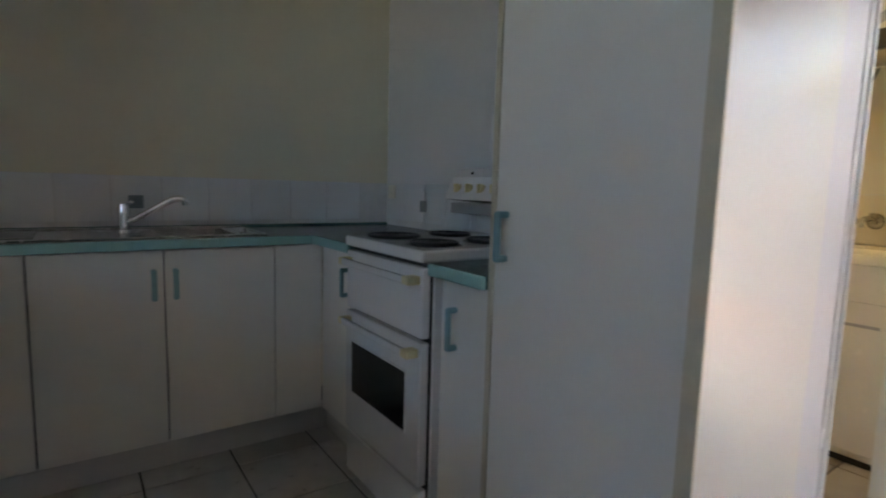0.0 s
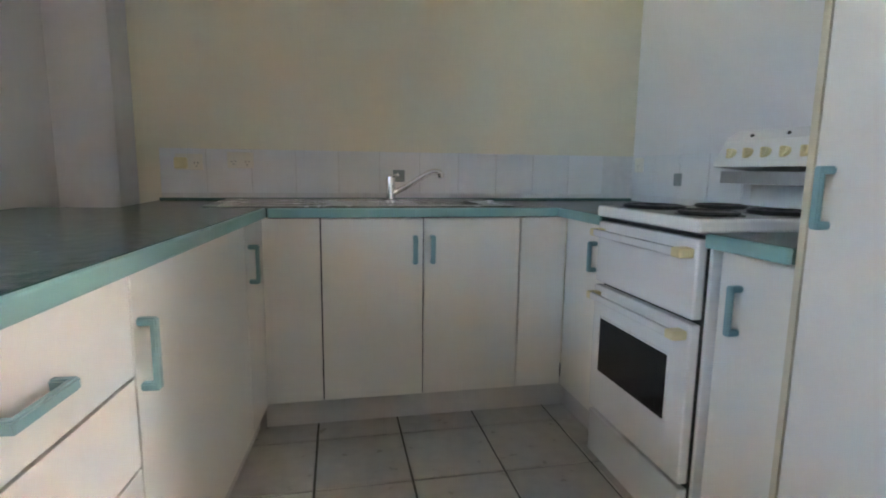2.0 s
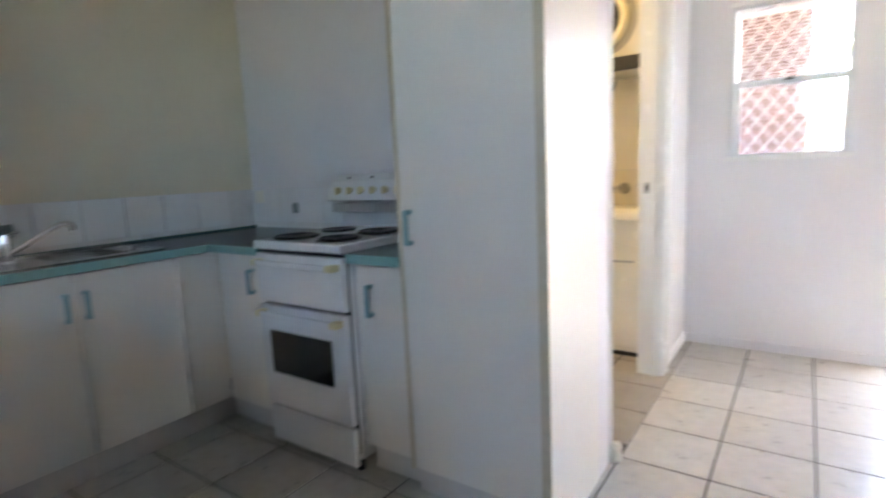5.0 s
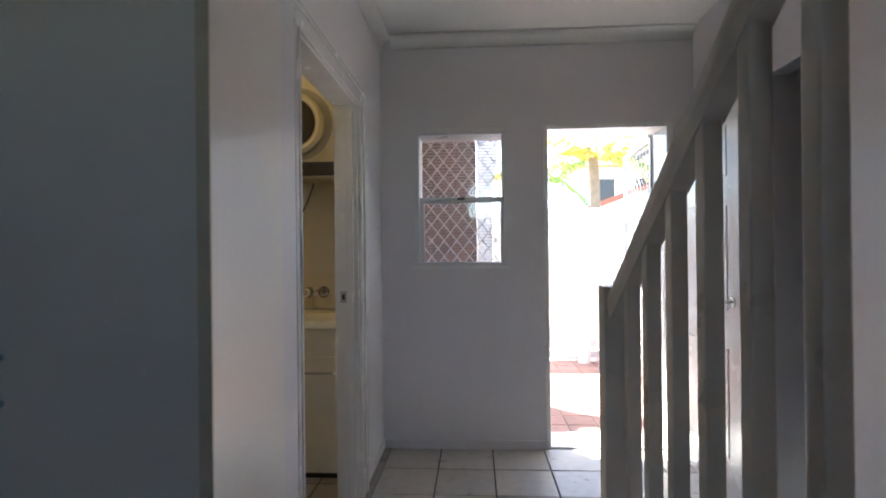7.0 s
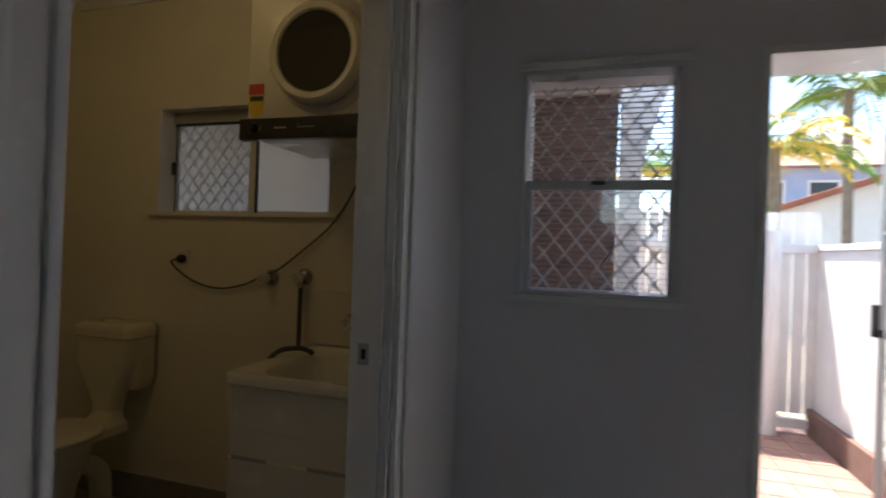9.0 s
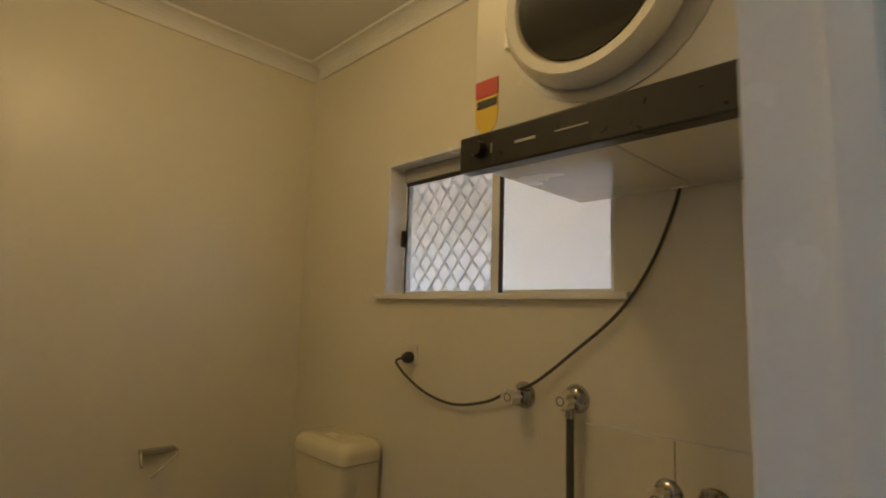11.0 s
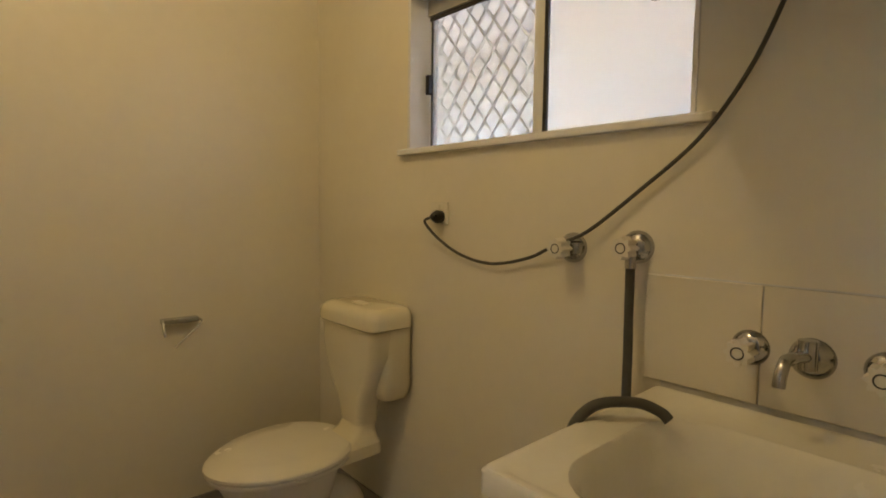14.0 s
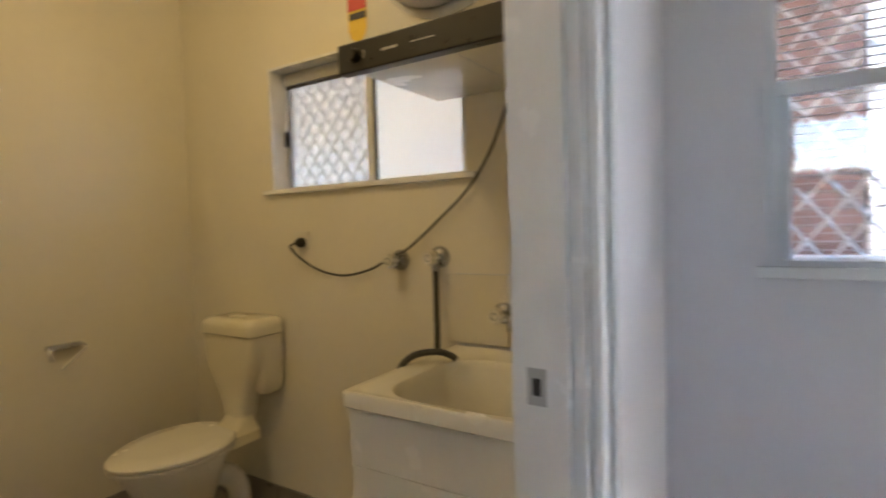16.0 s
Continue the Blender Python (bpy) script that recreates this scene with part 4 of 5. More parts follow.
part("foot", B((TX0 + 0.03, TX1 - 0.03, TY0 + 0.03, TY1 - 0.03, 0.0, 0.03)), M_BLACKP, tc)
tub = thing("laundry_tub", "white moulded laundry tub with wide rim and deep bowl", "tub", (2.1, -1.3, TZ - 0.03))
bm = bmesh.new()


def rr(x0, x1, y0, y1, r, z, n=6):
    out = []
    for cx, cy, a0 in ((x1 - r, y1 - r, 0), (x0 + r, y1 - r, 90), (x0 + r, y0 + r, 180), (x1 - r, y0 + r, 270)):
        for k in range(n + 1):
            a = radians(a0 + 90 * k / n)
            out.append((cx + r * math.cos(a), cy + r * math.sin(a), z))
    return out


loops = [rr(TX0 + 0.006, TX1 - 0.004, TY0 + 0.004, TY1 - 0.006, 0.012, TZ - 0.045), rr(TX0, TX1, TY0, TY1, 0.014, TZ - 0.04), rr(TX0, TX1, TY0, TY1, 0.014, TZ - 0.006),
         rr(TX0 + 0.005, TX1 - 0.005, TY0 + 0.005, TY1 - 0.005, 0.014, TZ), rr(TX0 + 0.022, TX1 - 0.022, TY0 + 0.022, TY1 - 0.022, 0.03, TZ - 0.001), rr(TX0 + 0.028, TX1 - 0.03, TY0 + 0.028, TY1 - 0.03, 0.03, TZ - 0.007),
         rr(TX0 + 0.045, TX1 - 0.115, TY0 + 0.05, TY1 - 0.075, 0.12, TZ - 0.010), rr(TX0 + 0.058, TX1 - 0.128, TY0 + 0.062, TY1 - 0.09, 0.12, TZ - 0.03), rr(TX0 + 0.09, TX1 - 0.15, TY0 + 0.09, TY1 - 0.115, 0.11, TZ - 0.27),
         rr(TX0 + 0.13, TX1 - 0.19, TY0 + 0.13, TY1 - 0.155, 0.09, TZ - 0.30)]
rings = [[bm.verts.new(p) for p in lp] for lp in loops]
for a, b in zip(rings, rings[1:]):
    n = len(a)
    for k in range(n):
        bm.faces.new((a[k], a[(k + 1) % n], b[(k + 1) % n], b[k]))
bm.faces.new(rings[-1])
bmesh.ops.recalc_face_normals(bm, faces=bm.faces)
part("basin", bm, M_TUB, tub, smooth=True)
part("drain", cyl(bmesh.new(), (2.08, -1.28, TZ - 0.302), (2.08, -1.28, TZ - 0.296), 0.035), M_CHROME, tub)

spl = solid("splashback_laundry", B((XW - 0.004, XW - 0.0005, TY0, -0.985, 0.872, 1.146)), M_LGROUT, "white square tiles behind the laundry tub", "tiles", "structure")
TILE2 = mesh("tile", B((-0.1215, 0.1215, -0.007, 0.0, 0.0, 0.245), bev=0.0015), M_CTILE)
for y in (-1.065, -1.3105, -1.556):
    piece("tile", TILE2, spl, XW - 0.003, y, 0.898, radians(-90))


def wall_tap(name, label, y, z, reach=0.085):
    t = thing(name, label, "tap", (XW, y, z))
    part("flange", spin(bmesh.new(), [(0.040, 0.0), (0.0395, 0.006), (0.030, 0.018), (0.018, 0.025)], Matrix.Translation((XW - 0.0, y, z)) @ Matrix.Rotation(radians(-90), 4, "Y"), 24), M_TAPWARE, t, smooth=True)
    part("spindle", cyl(bmesh.new(), (XW - 0.02, y, z), (XW - reach + 0.035, y, z), 0.013), M_TAPWARE, t, smooth=True)
    bm = bmesh.new()
    mm = Matrix.Translation((XW - reach + 0.04, y, z)) @ Matrix.Rotation(radians(-90), 4, "Y")
    pts = []
    for k in range(32):
        a = 2 * math.pi * k / 32
        r = 0.023 + 0.004 * math.cos(8 * a)
        pts.append((r * math.cos(a), r * math.sin(a)))
    prism(bm, pts, 0.04, mm)
    h = part("knob", bm, M_OUTLET, t, "ivory fluted tap knob")
    part("knob_ring", tube(bmesh.new(), [mm @ Vector((0.0115 * math.cos(a), 0.0115 * math.sin(a), 0.0405)) for a in (2 * math.pi * k / 12 for k in range(13))], 0.0013, 6), M_INK, h)
    return t


wall_tap("wall_tap", "chrome wall tap with ivory knob and dryer flex behind", -0.735, 1.192)
t2 = wall_tap("wall_tap", "chrome wall tap with ivory knob feeding a hose", -0.915, 1.204)
part("hose_tail", cyl(bmesh.new(), (XW - 0.035, -0.915, 1.20), (XW - 0.035, -0.915, 1.155), 0.013), M_TAPWARE, t2)
part("hose_tail", cyl(bmesh.new(), (XW - 0.035, -0.735, 1.19), (XW - 0.035, -0.735, 1.165), 0.010), M_TAPWARE, t2)
wall_tap("wall_tap", "chrome flanged tub tap with ivory knob", -1.17, 1.014)
wall_tap("wall_tap", "chrome flanged tub tap with ivory knob", -1.389, 1.014)
sp = thing("wall_spout", "chrome swivel spout over the laundry tub", "spout", (XW, -1.276, 1.014))
part("flange", spin(bmesh.new(), [(0.044, 0.0), (0.043, 0.006), (0.031, 0.020), (0.018, 0.028)], Matrix.Translation((XW, -1.276, 1.014)) @ Matrix.Rotation(radians(-90), 4, "Y"), 24), M_TAPWARE, sp, smooth=True)
part("cap", cyl(bmesh.new(), (XW - 0.045, -1.276, 1.0), (XW - 0.045, -1.276, 1.055), 0.017), M_TAPWARE, sp, smooth=True)
part("spout", tube(bmesh.new(), [(XW - 0.02, -1.276, 1.018), (XW - 0.05, -1.276, 1.024), (XW - 0.12, -1.265, 1.03), (XW - 0.145, -1.262, 1.015), (XW - 0.15, -1.26, 0.985)], 0.011), M_TAPWARE, sp, smooth=True)

hose = thing("washing_machine_hose", "dark grey rubber hose hanging into the laundry tub", "hose", (XW - 0.04, -1.06, 0.9))
part("hose", tube(bmesh.new(), [(XW - 0.035, -0.915, 1.16), (XW - 0.04, -0.918, 1.05), (XW - 0.06, -0.93, 0.92), (XW - 0.10, -0.945, 0.80), (XW - 0.22, -0.955, 0.75), (XW - 0.32, -0.965, 0.80), (XW - 0.36, -0.985, 0.88), (XW - 0.31, -1.002, 0.918), (XW - 0.25, -1.05, 0.922), (XW - 0.228, -1.088, 0.910), (XW - 0.222, -1.104, 0.896)], 0.0108), M_HOSE, hose, smooth=True)
flex = thing("dryer_flex", "thin black power flex sagging from outlet to dryer", "cable", (XW - 0.02, -0.7, 1.2))
part("cable", tube(bmesh.new(), [(XW - 0.045, -0.205, 1.262), (XW - 0.05, -0.18, 1.245), (XW - 0.03, -0.23, 1.19), (XW - 0.02, -0.33, 1.143), (XW - 0.02, -0.461, 1.127), (XW - 0.02, -0.60, 1.155), (XW - 0.035, -0.70, 1.198), (XW - 0.03, -0.79, 1.235), (XW - 0.02, -0.918, 1.334), (XW - 0.02, -1.053, 1.447), (XW - 0.02, -1.143, 1.572), (XW - 0.02, -1.20, 1.70), (XW - 0.022, -1.22, 1.76)], 0.0048, 8), M_HOSE, flex, smooth=True)
po = outlet("power_outlet", "cream power outlet with a black plug", pose(XW - 0.0005, -0.204, 1.276, 0, 0, -90), w=0.085, h=0.075, double=False)
pb = thing("plug", "round black power plug in the outlet", "plug", (XW - 0.03, -0.215, 1.264))
part("plug_body", spin(bmesh.new(), [(0.021, 0.0), (0.022, 0.02), (0.014, 0.035), (0.008, 0.04)], Matrix.Translation((XW - 0.01, -0.215, 1.264)) @ Matrix.Rotation(radians(-90), 4, "Y"), 20), M_BLACKP, pb, smooth=True)

# bathroom door, swung in
bd = thing("door_2", "white flush bathroom door standing open inwards", "door", (0.69, -1.585, 0))
part("leaf", B((-0.018, 0.018, 0.0, 0.80, 0.01, 2.04), bev=0.002), M_TRIM, bd)
kr = part("rose", cyl(bmesh.new(), (0.018, 0.74, 1.03), (0.026, 0.74, 1.03), 0.027), M_STEEL, bd)
part("knob", spin(bmesh.new(), [(0.01, 0.0), (0.01, 0.03), (0.024, 0.04), (0.027, 0.052), (0.018, 0.066), (0.004, 0.069)], Matrix.Translation((0.026, 0.74, 1.03)) @ Matrix.Rotation(radians(90), 4, "Y"), 24), M_STEEL, kr, "satin steel door knob", smooth=True)
for o in bd.children_recursive:
    o.data.transform(Matrix.Translation(ROOT[o]))
bd.matrix_basis = pose(0.69, -1.575, 0, 0, 0, -17)

# toilet paper holder
TPX, TPZ = 1.815, 0.852
tp = thing("toilet_paper_holder", "empty chrome toilet paper holder with hinged wire", "paper holder", (TPX, YT, TPZ))
part("bracket", B((TPX - 0.065, TPX + 0.065, YT - 0.035, YT - 0.002, TPZ - 0.008, TPZ + 0.012), bev=0.003), M_STEEL, tp)
part("arm", tube(bmesh.new(), [(TPX - 0.06, YT - 0.03, TPZ), (TPX - 0.062, YT - 0.045, TPZ - 0.03), (TPX - 0.058, YT - 0.05, TPZ - 0.05)], 0.006, 8), M_STEEL, tp)
part("wire", tube(bmesh.new(), [(TPX + 0.065, YT - 0.03, TPZ + 0.004), (TPX + 0.07, YT - 0.05, TPZ - 0.01), (TPX + 0.02, YT - 0.06, TPZ - 0.05), (TPX - 0.03, YT - 0.065, TPZ - 0.09)], 0.0042, 8), M_STEEL, tp)

# toilet
WY = 0.155
wc = thing("toilet", "ivory toilet with plastic cistern and closed white lid", "toilet", (2.1, WY, 0))
CX0 = XW - 0.185
CY = WY - 0.05


def rounded(x0, x1, half, r, z, n=6):
    """A rounded rectangle about the cistern's middle."""
    out = []
    for cx, cy, a0 in ((x1 - r, CY + half - r, 0), (x0 + r, CY + half - r, 90), (x0 + r, CY - half + r, 180), (x1 - r, CY - half + r, 270)):
        for k in range(n + 1):
            a = radians(a0 + 90 * k / n)
            out.append((cx + r * math.cos(a), cy + r * math.sin(a), z))
    return out


def loft(loops):
    bm = bmesh.new()
    rs = [[bm.verts.new(p) for p in lp] for lp in loops]
    for a, b in zip(rs, rs[1:]):
        n = len(a)
        for k in range(n):
            bm.faces.new((a[k], a[(k + 1) % n], b[(k + 1) % n], b[k]))
    bm.faces.new(rs[0][::-1])
    bm.faces.new(rs[-1])
    bmesh.ops.recalc_face_normals(bm, faces=bm.faces)
    return bm


XB = XW - 0.004
bm = loft([rounded(CX0 + 0.075, XB, 0.150, 0.03, 0.598), rounded(CX0 + 0.062, XB, 0.170, 0.035, 0.625), rounded(CX0 + 0.055, XB, 0.178, 0.035, 0.66), rounded(CX0 + 0.05, XB, 0.178, 0.035, 0.862)])
front = loft([rounded(CX0 + 0.012, CX0 + 0.11, 0.066, 0.03, 0.50), rounded(CX0 + 0.008, CX0 + 0.11, 0.075, 0.03, 0.56), rounded(CX0 + 0.002, CX0 + 0.11, 0.105, 0.035, 0.62), rounded(CX0 - 0.002, CX0 + 0.11, 0.145, 0.035, 0.69), rounded(CX0 - 0.004, CX0 + 0.11, 0.171, 0.035, 0.76), rounded(CX0 - 0.004, CX0 + 0.11, 0.177, 0.035, 0.861)])
shell = bpy.data.meshes.new("cistern_front")
front.to_mesh(shell)
front.free()
bm.from_mesh(shell)
bpy.data.meshes.remove(shell)
cis = part("cistern", bm, M_WC, wc, smooth=True)
part("cistern_lid", loft([rounded(CX0 - 0.008, XB, 0.180, 0.035, 0.863), rounded(CX0 - 0.014, XB, 0.186, 0.038, 0.868), rounded(CX0 - 0.014, XB, 0.186, 0.038, 0.900), rounded(CX0 - 0.008, XB, 0.180, 0.038, 0.920), rounded(CX0 + 0.010, XB - 0.004, 0.162, 0.036, 0.934), rounded(CX0 + 0.03, XB - 0.02, 0.14, 0.03, 0.937)]), M_WC, cis, "ivory rounded cistern lid", smooth=True)
part("flush_button", B((CX0 + 0.05, CX0 + 0.085, CY - 0.035, CY + 0.035, 0.936, 0.943), bev=0.002), M_SEAT, cis)
part("neck", loft([rounded(CX0 - 0.085, CX0 + 0.10, 0.105, 0.03, 0.395), rounded(CX0 - 0.08, CX0 + 0.10, 0.10, 0.03, 0.435), rounded(CX0 - 0.03, CX0 + 0.10, 0.078, 0.03, 0.452), rounded(CX0 + 0.0, CX0 + 0.10, 0.068, 0.03, 0.475), rounded(CX0 + 0.012, CX0 + 0.105, 0.065, 0.03, 0.499)]), M_WC, wc, smooth=True)


def egg(x_back, x_front, half, z, n=40):
    """An egg outline: round towards the front, blunter at the back."""
    out = []
    cx, hx = (x_back + x_front) / 2, (x_back - x_front) / 2
    for k in range(n):
        a = 2 * math.pi * k / n
        out.append((cx + hx * math.cos(a), WY + half * math.sin(a) * (1 + 0.12 * math.cos(a)), z * 1.04))
    return out


part("bowl", loft([egg(2.18, 1.88, 0.105, 0.0), egg(2.16, 1.90, 0.10, 0.03), egg(2.14, 1.93, 0.085, 0.10), egg(2.16, 1.90, 0.10, 0.18), egg(2.19, 1.84, 0.145, 0.28), egg(2.21, 1.79, 0.18, 0.37), egg(2.21, 1.785, 0.182, 0.39)]), M_SEAT, wc, "white porcelain bowl", smooth=True)
part("seat", loft([egg(2.25, 1.762, 0.198, 0.392), egg(2.255, 1.757, 0.203, 0.398), egg(2.255, 1.757, 0.203, 0.408), egg(2.25, 1.762, 0.198, 0.412)]), M_SEAT, wc, smooth=True)
part("seat_lid", loft([egg(2.255, 1.757, 0.203, 0.4135), egg(2.26, 1.752, 0.207, 0.418), egg(2.26, 1.752, 0.207, 0.427), egg(2.25, 1.767, 0.196, 0.437), egg(2.17, 1.84, 0.13, 0.442)]), M_SEAT, wc, smooth=True)
part("hinge_bar", B((2.205, 2.25, WY - 0.10, WY + 0.07, 0.398, 0.452), bev=0.008), M_SEAT, wc)
part("trap_pipe", tube(bmesh.new(), [(2.16, WY - 0.01, 0.26), (2.22, WY - 0.02, 0.24), (2.27, WY - 0.03, 0.18), (2.285, WY - 0.03, 0.08), (2.285, WY - 0.03, 0.0)], 0.05, 16), M_SEAT, wc, "white plastic trap pipe", smooth=True)
part("floor_collar", cyl(bmesh.new(), (2.285, WY - 0.03, 0.0), (2.285, WY - 0.03, 0.03), 0.068, 0.062, 24), M_SEAT, wc)

# bathroom ceiling light, out of view above the doorway
cl = thing("ceiling_light", "round bathroom ceiling light with a bare warm bulb", "ceiling light", (1.40, -0.60, ZC))
part("base", cyl(bmesh.new(), (1.40, -0.60, ZC - 0.03), (1.40, -0.60, ZC - 0.001), 0.07, 0.075, 28), M_OUTLET, cl)
part("lamp_holder", cyl(bmesh.new(), (1.40, -0.60, ZC - 0.085), (1.40, -0.60, ZC - 0.03), 0.022, 0.022, 20), M_OUTLET, cl)

# skirting tiles and floor tiles of the bathroom
bsk = solid("baseboard_bathroom", B((XR + 0.08, XW, YT - 0.003, YT - 0.0005, 0, 0.128), (XW - 0.003, XW - 0.0005, -0.99, YT - 0.003, 0, 0.128)), M_GROUT, "grey tiled skirting round the bathroom", "skirting", "structure")
SKT = mesh("tile", B((-0.148, 0.148, -0.008, 0.0, 0.002, 0.13), bev=0.0015), M_SKIRT)
for k in range(5):
    piece("tile", SKT, bsk, XW - 0.16 - 0.30 * k, YT - 0.003, 0)
for k in range(5):
    piece("tile", SKT, bsk, XW - 0.003, YT - 0.16 - 0.30 * k, 0, radians(-90))

# ---- outside ----
GZ = -0.09
solid("ground", B((-60, 90, -70, 60, GZ - 0.4, GZ - 0.16)), M_EARTH, "bare earth ground round the house", "ground", "structure")
pav = solid("pavement", B((XO, 5.6, -4.10, 1.5, GZ - 0.16, GZ - 0.006)), M_SAND, "terracotta paved courtyard outside the front door", "paving", "structure")


def paling_fence(name, label, a, b, h, rail=True):
    """White upright palings between two points."""
    f = thing(name, label, "fence", (a[0], a[1], GZ))
    v = Vector((b[0] - a[0], b[1] - a[1], 0))
    n = int(v.length / 0.105)
    ang = math.atan2(v.y, v.x)
    me = mesh("paling", B((0.0, 0.092, -0.01, 0.01, 0.16, h), bev=0.002), M_FENCE)
    for k in range(n):
        piece("paling", me, f, a[0] + v.x * k / n, a[1] + v.y * k / n, GZ, ang)
    for z in (0.04, h - 0.35):
        bm = B((0, v.length, 0.011, 0.05, z, z + 0.08), bev=0.003)
        bmesh.ops.transform(bm, matrix=Matrix.Translation((a[0], a[1], GZ)) @ Matrix.Rotation(ang, 4, "Z"), verts=bm.verts)
        part("rail", bm, M_FENCE, f)
    return f


paling_fence("paling_fence", "tall white timber paling fence closing the courtyard", (5.45, -4.02), (5.45, 1.4), 1.88)
g = thing("gate_post", "thick white round gate post", "post", (5.32, -3.66, GZ))
part("post", cyl(bmesh.new(), (5.32, -3.62, GZ - 0.006), (5.32, -3.62, 1.62), 0.075, 0.075, 20), M_FENCE, g, smooth=True)
w = solid("wall_courtyard", B((XO, 5.45, -4.12, -4.0, GZ - 0.1, 1.46)), M_FENCE, "white rendered courtyard side wall", "wall", "structure")
part("plinth", B((XO, 5.45, -4.0, -3.95, GZ - 0.1, 0.12)), M_BRICK, w, "brown brick plinth")
part("coping", B((XO, 5.45, -4.14, -3.98, 1.461, 1.51), bev=0.004), M_FENCE, w)
hb = solid("house_wall_neighbour", B((4.12, 4.30, -2.33, -0.95, GZ - 0.1, 3.2)), M_MORTAR, "brown brick wall of the next unit", "wall", "structure")
# added wall: gives the obscure bathroom panes an even, dim grey behind them
solid("wall_passage_backdrop", B((4.12, 4.30, -0.949, 2.2, GZ - 0.1, 3.2)), M_RENDER, "grey rendered wall added as a dim backdrop to the bathroom window", "wall", "structure")
solid("eave", B((XO, 2.98, -4.6, 2.4, 2.42, 2.5), (2.98, 3.02, -4.6, 2.4, 2.25, 2.56)), M_FENCE, "white painted eave along the house front", "eave", "structure")
# roof and end wall added to cut the daylight behind the bathroom window
solid("passage_shade_roof", B((3.021, 4.31, -2.34, 2.3, 2.5, 2.6), (XO, 4.31, 2.2, 2.3, GZ - 0.1, 2.499)), M_FENCE, "flat white roof and end wall added to shade the side passage", "roof", "structure")
col = thing("porch_column", "white square rendered porch column", "column", (4.3, -2.55, GZ))
part("shaft", B((4.10, 4.30, -2.49, -2.345, GZ - 0.006, 2.86), bev=0.006), M_FENCE, col)
bm = bmesh.new()
prism(bm, [(-2.491, 1.95), (-2.52, 2.10), (-2.565, 2.27), (-2.62, 2.45), (-2.69, 2.58), (-2.80, 2.62), (-3.99, 2.62), (-3.99, 2.86), (-2.491, 2.86)], 0.19, Matrix(((0, 0, 1, 4.105), (1, 0, 0, 0), (0, 1, 0, 0), (0, 0, 0, 1))))
part("arch", bm, M_FENCE, col, "white rendered arch spandrel")

nb = thing("neighbour_house", "far white gabled house with red roof edges", "house", (16, -9.4, GZ - 0.16))
part("wall", B((13.7, 19, -13.2, -5.8, GZ - 0.16, 2.44)), M_FENCE, nb)
YZ = Matrix(((0, 0, 1, 13.7), (1, 0, 0, 0), (0, 1, 0, 0), (0, 0, 0, 1)))
bm = bmesh.new()
prism(bm, [(-13.2, 2.441), (-5.8, 2.441), (-9.5, 3.75)], 5.3, YZ)
part("gable", bm, M_FENCE, nb)
for sg in (-1, 1):
    bm = bmesh.new()
    prism(bm, [(-9.5, 3.76), (-9.5 + sg * 4.1, 2.31), (-9.5 + sg * 4.1, 2.45), (-9.5, 3.92)], 5.9, Matrix.Translation((-0.4, 0, 0)) @ YZ)
    part("roof", bm, M_ROOF, nb, "red tiled roof slope")
bh = thing("blue_house", "far pale blue two-storey house behind the palms", "house", (22, -9, GZ - 0.16))
part("wall", B((20.5, 25, -13.0, -6.6, GZ - 0.16, 4.6)), M_BLUE, bh)
bm = bmesh.new()
prism(bm, [(20.0, 4.61), (25.5, 4.61), (22.75, 6.0)], 7.4, Matrix(((1, 0, 0, 0), (0, 0, -1, -6.1), (0, 1, 0, 0), (0, 0, 0, 1))))
part("roof", bm, M_PINKROOF, bh, "faded tiled gable roof")
for y in (-7.6, -9.2, -10.8):
    wd = part("window", B((20.47, 20.51, y - 0.4, y + 0.4, 3.0, 4.1)), M_BLACKGLASS, bh)
    part("frame", ring_frame(20.44, 20.469, y - 0.48, y + 0.48, 2.92, 4.18, 0.08), M_FENCE, wd)

rng = random.Random(7)


def palm(name, label, x, y, h, n, spread, mats):
    p = thing(name, label, "palm tree", (x, y, GZ - 0.16))
    bm = tube(bmesh.new(), [(x, y, GZ - 0.16), (x + 0.05, y, h * 0.5), (x + 0.02, y + 0.05, h)], 0.09, 10)
    part("trunk", bm, M_TRUNK, p, "ringed grey trunk", smooth=True)
    for k in range(n):
        a = 2 * math.pi * k / n + rng.uniform(-0.2, 0.2)
        up = rng.uniform(0.3, 1.1)
        L = spread * rng.uniform(0.8, 1.15)
        bm = bmesh.new()
        d = Vector((math.cos(a), math.sin(a), 0))
        s = Vector((-d.y, d.x, 0))
        prev = None
        pts = []
        for i in range(15):
            t = i / 14
            pts.append(Vector((x, y, h)) + d * L * t + Vector((0, 0, L * (up * t * 1.3 - 1.0 * t * t))))
        tube(bm, pts[::2], 0.012, 5)
        for i in range(2, 15):
            t = i / 14
            ll = 0.42 * L * math.sin(math.pi * min(t * 0.9 + 0.12, 1)) * rng.uniform(0.8, 1.1)
            for sg in (-1, 1):
                for j in (0, 0.5):
                    q = pts[i] - (pts[i] - pts[i - 1]) * j
                    tip = q + s * sg * ll + d * ll * 0.5 + Vector((0, 0, -ll * rng.uniform(0.25, 0.6)))
                    mid = (q + tip) / 2 + Vector((0, 0, 0.05 * L))
                    wv = d * 0.022 * L
                    v0, v1, v2, v3 = bm.verts.new(q - wv * 0.5), bm.verts.new(mid - wv), bm.verts.new(tip), bm.verts.new(mid + wv)
                    bm.faces.new((v0, v1, v2, v3))
        part("frond", bm, mats[k % len(mats)], p)
    return p


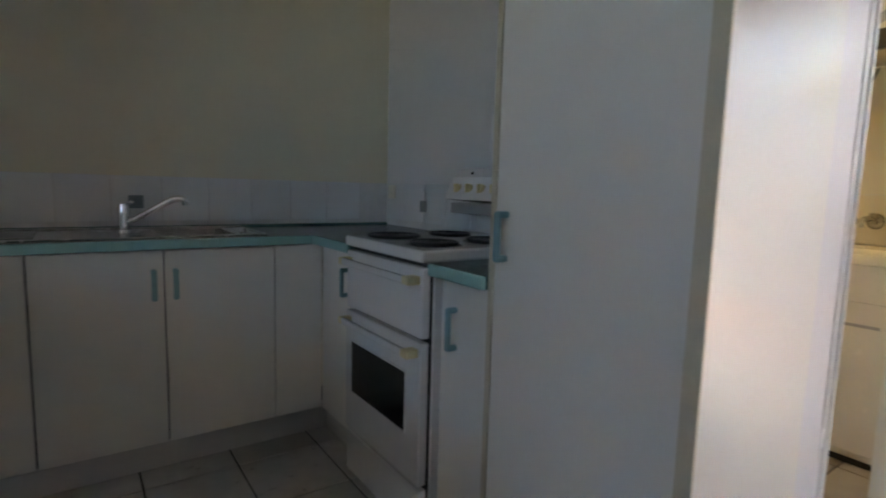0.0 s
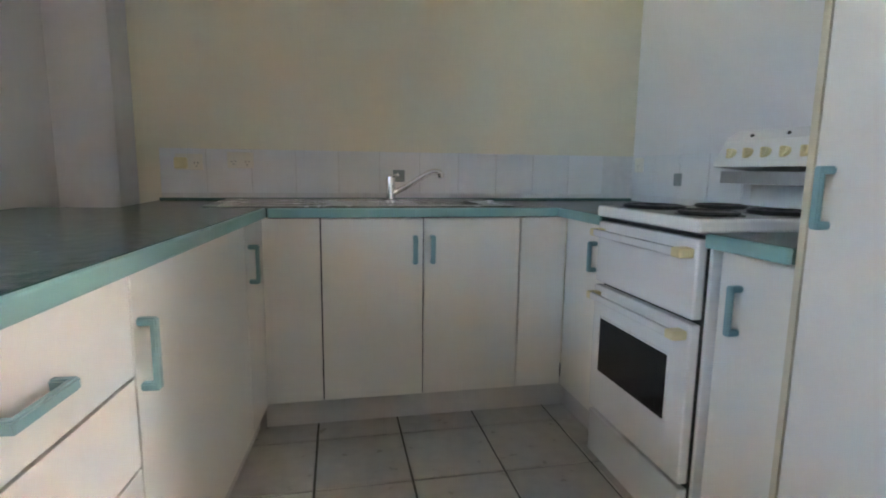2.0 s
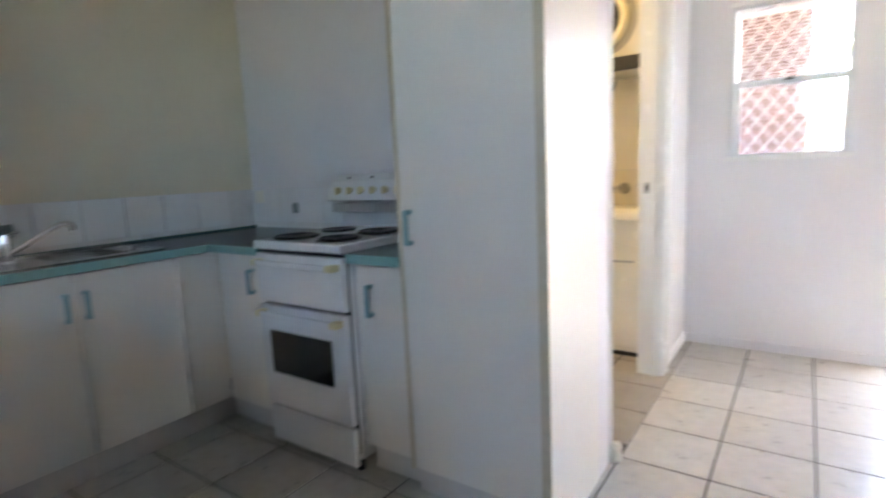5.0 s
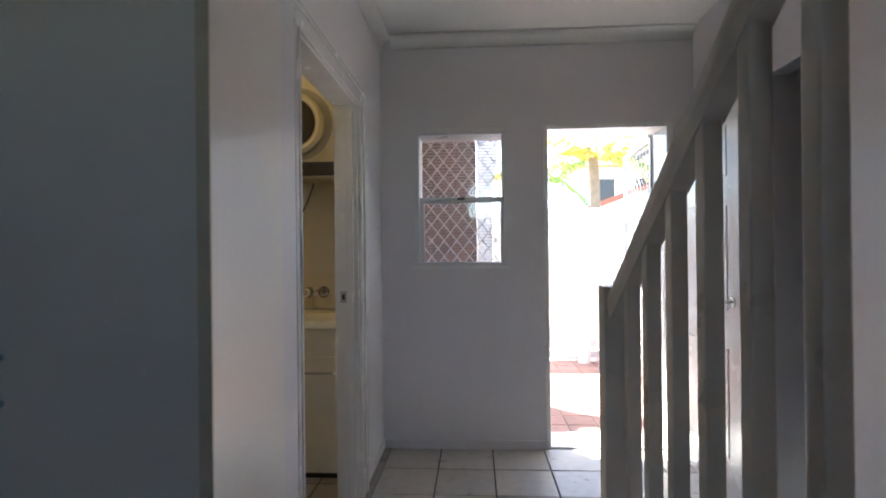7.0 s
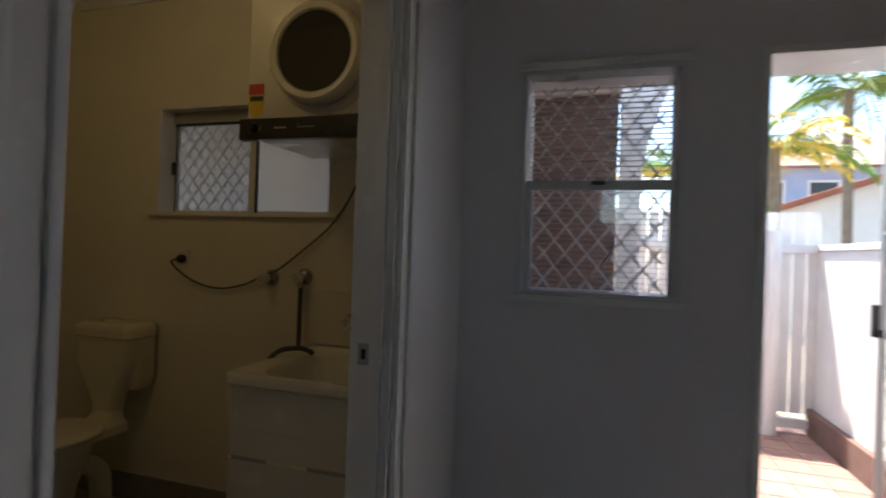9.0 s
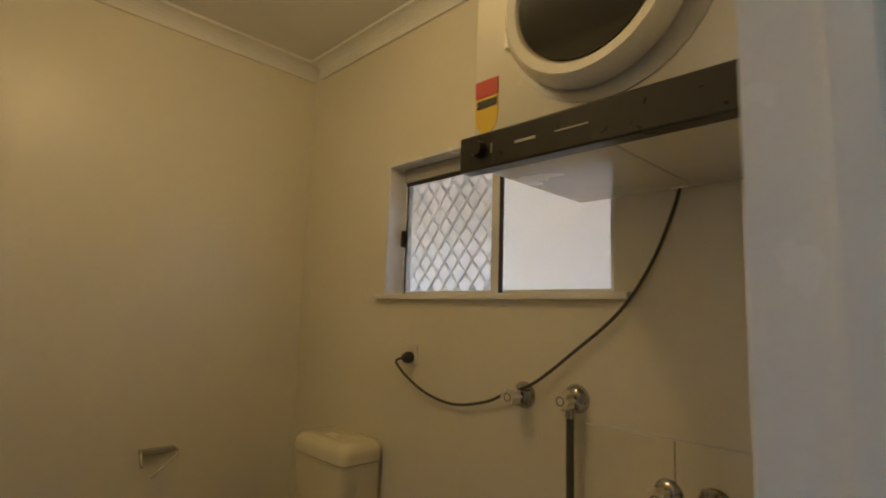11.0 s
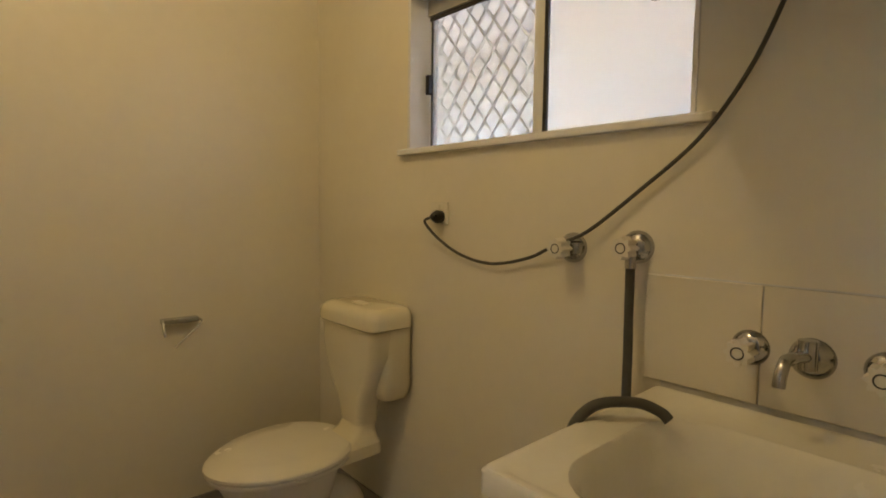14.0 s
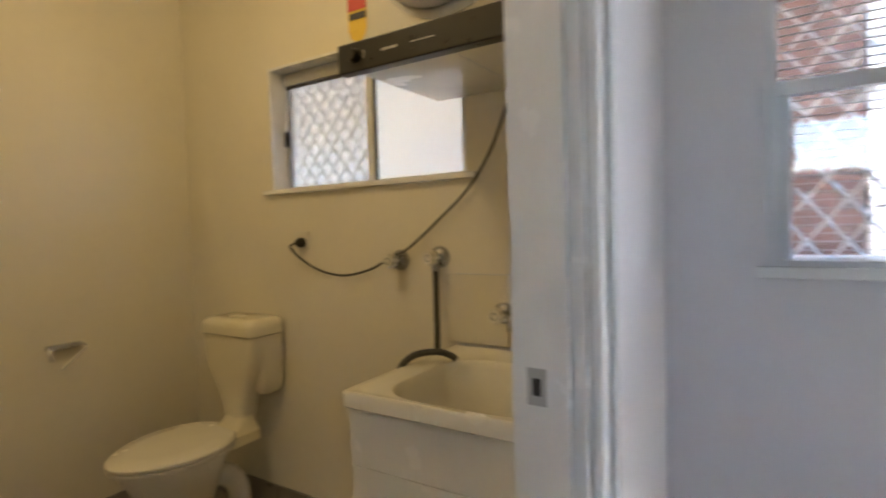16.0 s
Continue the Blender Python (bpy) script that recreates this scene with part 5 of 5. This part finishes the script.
palm("palm_tree", "yellow-green garden palm behind the fence", 8.6, -4.55, 2.95, 16, 1.0, [M_YLEAF, M_YLEAF, M_LEAF])
palm("palm_tree", "low green palm beside the porch column", 7.0, -3.15, 2.35, 13, 0.8, [M_LEAF, M_LEAF, M_YLEAF])
palm("palm_tree", "tall far palm over the roofs", 12.0, -6.7, 4.7, 14, 1.5, [M_LEAF])

# courtyard pavers
PV = mesh("paver", B((-0.112, 0.112, -0.112, 0.112, -0.03, 0.0), bev=0.004), M_PAVER)
near = []
for i in range(13):
    for j in range(22):
        x, y = XO + 0.17 + 0.232 * i, -3.83 + 0.232 * j
        if x < 5.55 and y < -0.9 and len(near) < 290:
            near.append((x, y))
for x, y in near:
    piece("paver", PV, pav, x, y, GZ)

# bricks of the next unit's wall, the stretch that shows in the hall window
BR = mesh("brick", B((-0.006, 0.0, -0.11, 0.11, 0.0, 0.074), bev=0.002), M_BRICK)
for i in range(22):
    for j in range(5):
        y = -2.22 + 0.23 * j + (0.115 if i % 2 else 0)
        piece("brick", BR, hb, 4.12, y, 0.75 + 0.086 * i)

# ---- floor tiles ----
FT = mesh("tile", B((-(PITCH - GAP) / 2, (PITCH - GAP) / 2, -(PITCH - GAP) / 2, (PITCH - GAP) / 2, -0.012, 0.0), bev=0.002), M_FLOOR)
FB = mesh("tile", B((-(PITCH - GAP) / 2, (PITCH - GAP) / 2, -(PITCH - GAP) / 2, (PITCH - GAP) / 2, -0.012, 0.0), bev=0.002), M_BFLOOR)
for i in range(-7, 7):
    for j in range(-2, 11):
        x, y = -0.005 + PITCH * (i + 0.5), -0.10 - PITCH * (j + 0.5)
        if y > 0.3 or x > XH + 0.1:
            continue
        if x > XR + 0.1 and y > -1.60:
            continue
        piece("tile", FT, floor, x, y, 0.0)
for i in range(5):
    for j in range(7):
        piece("tile", FB, floor, XW - 0.17 - PITCH * i, 0.56 - 0.17 - PITCH * j, 0.0)
part("cut_tile", B((0.745, XW - 0.002, 0.557, YT - 0.002, -0.012, 0.0)), M_BFLOOR, floor)
for i in range(-13, -7):
    for j in range(2, 11):
        piece("tile", FT, floor, -0.005 + PITCH * (i + 0.5), -0.10 - PITCH * (j + 0.5), 0.0)
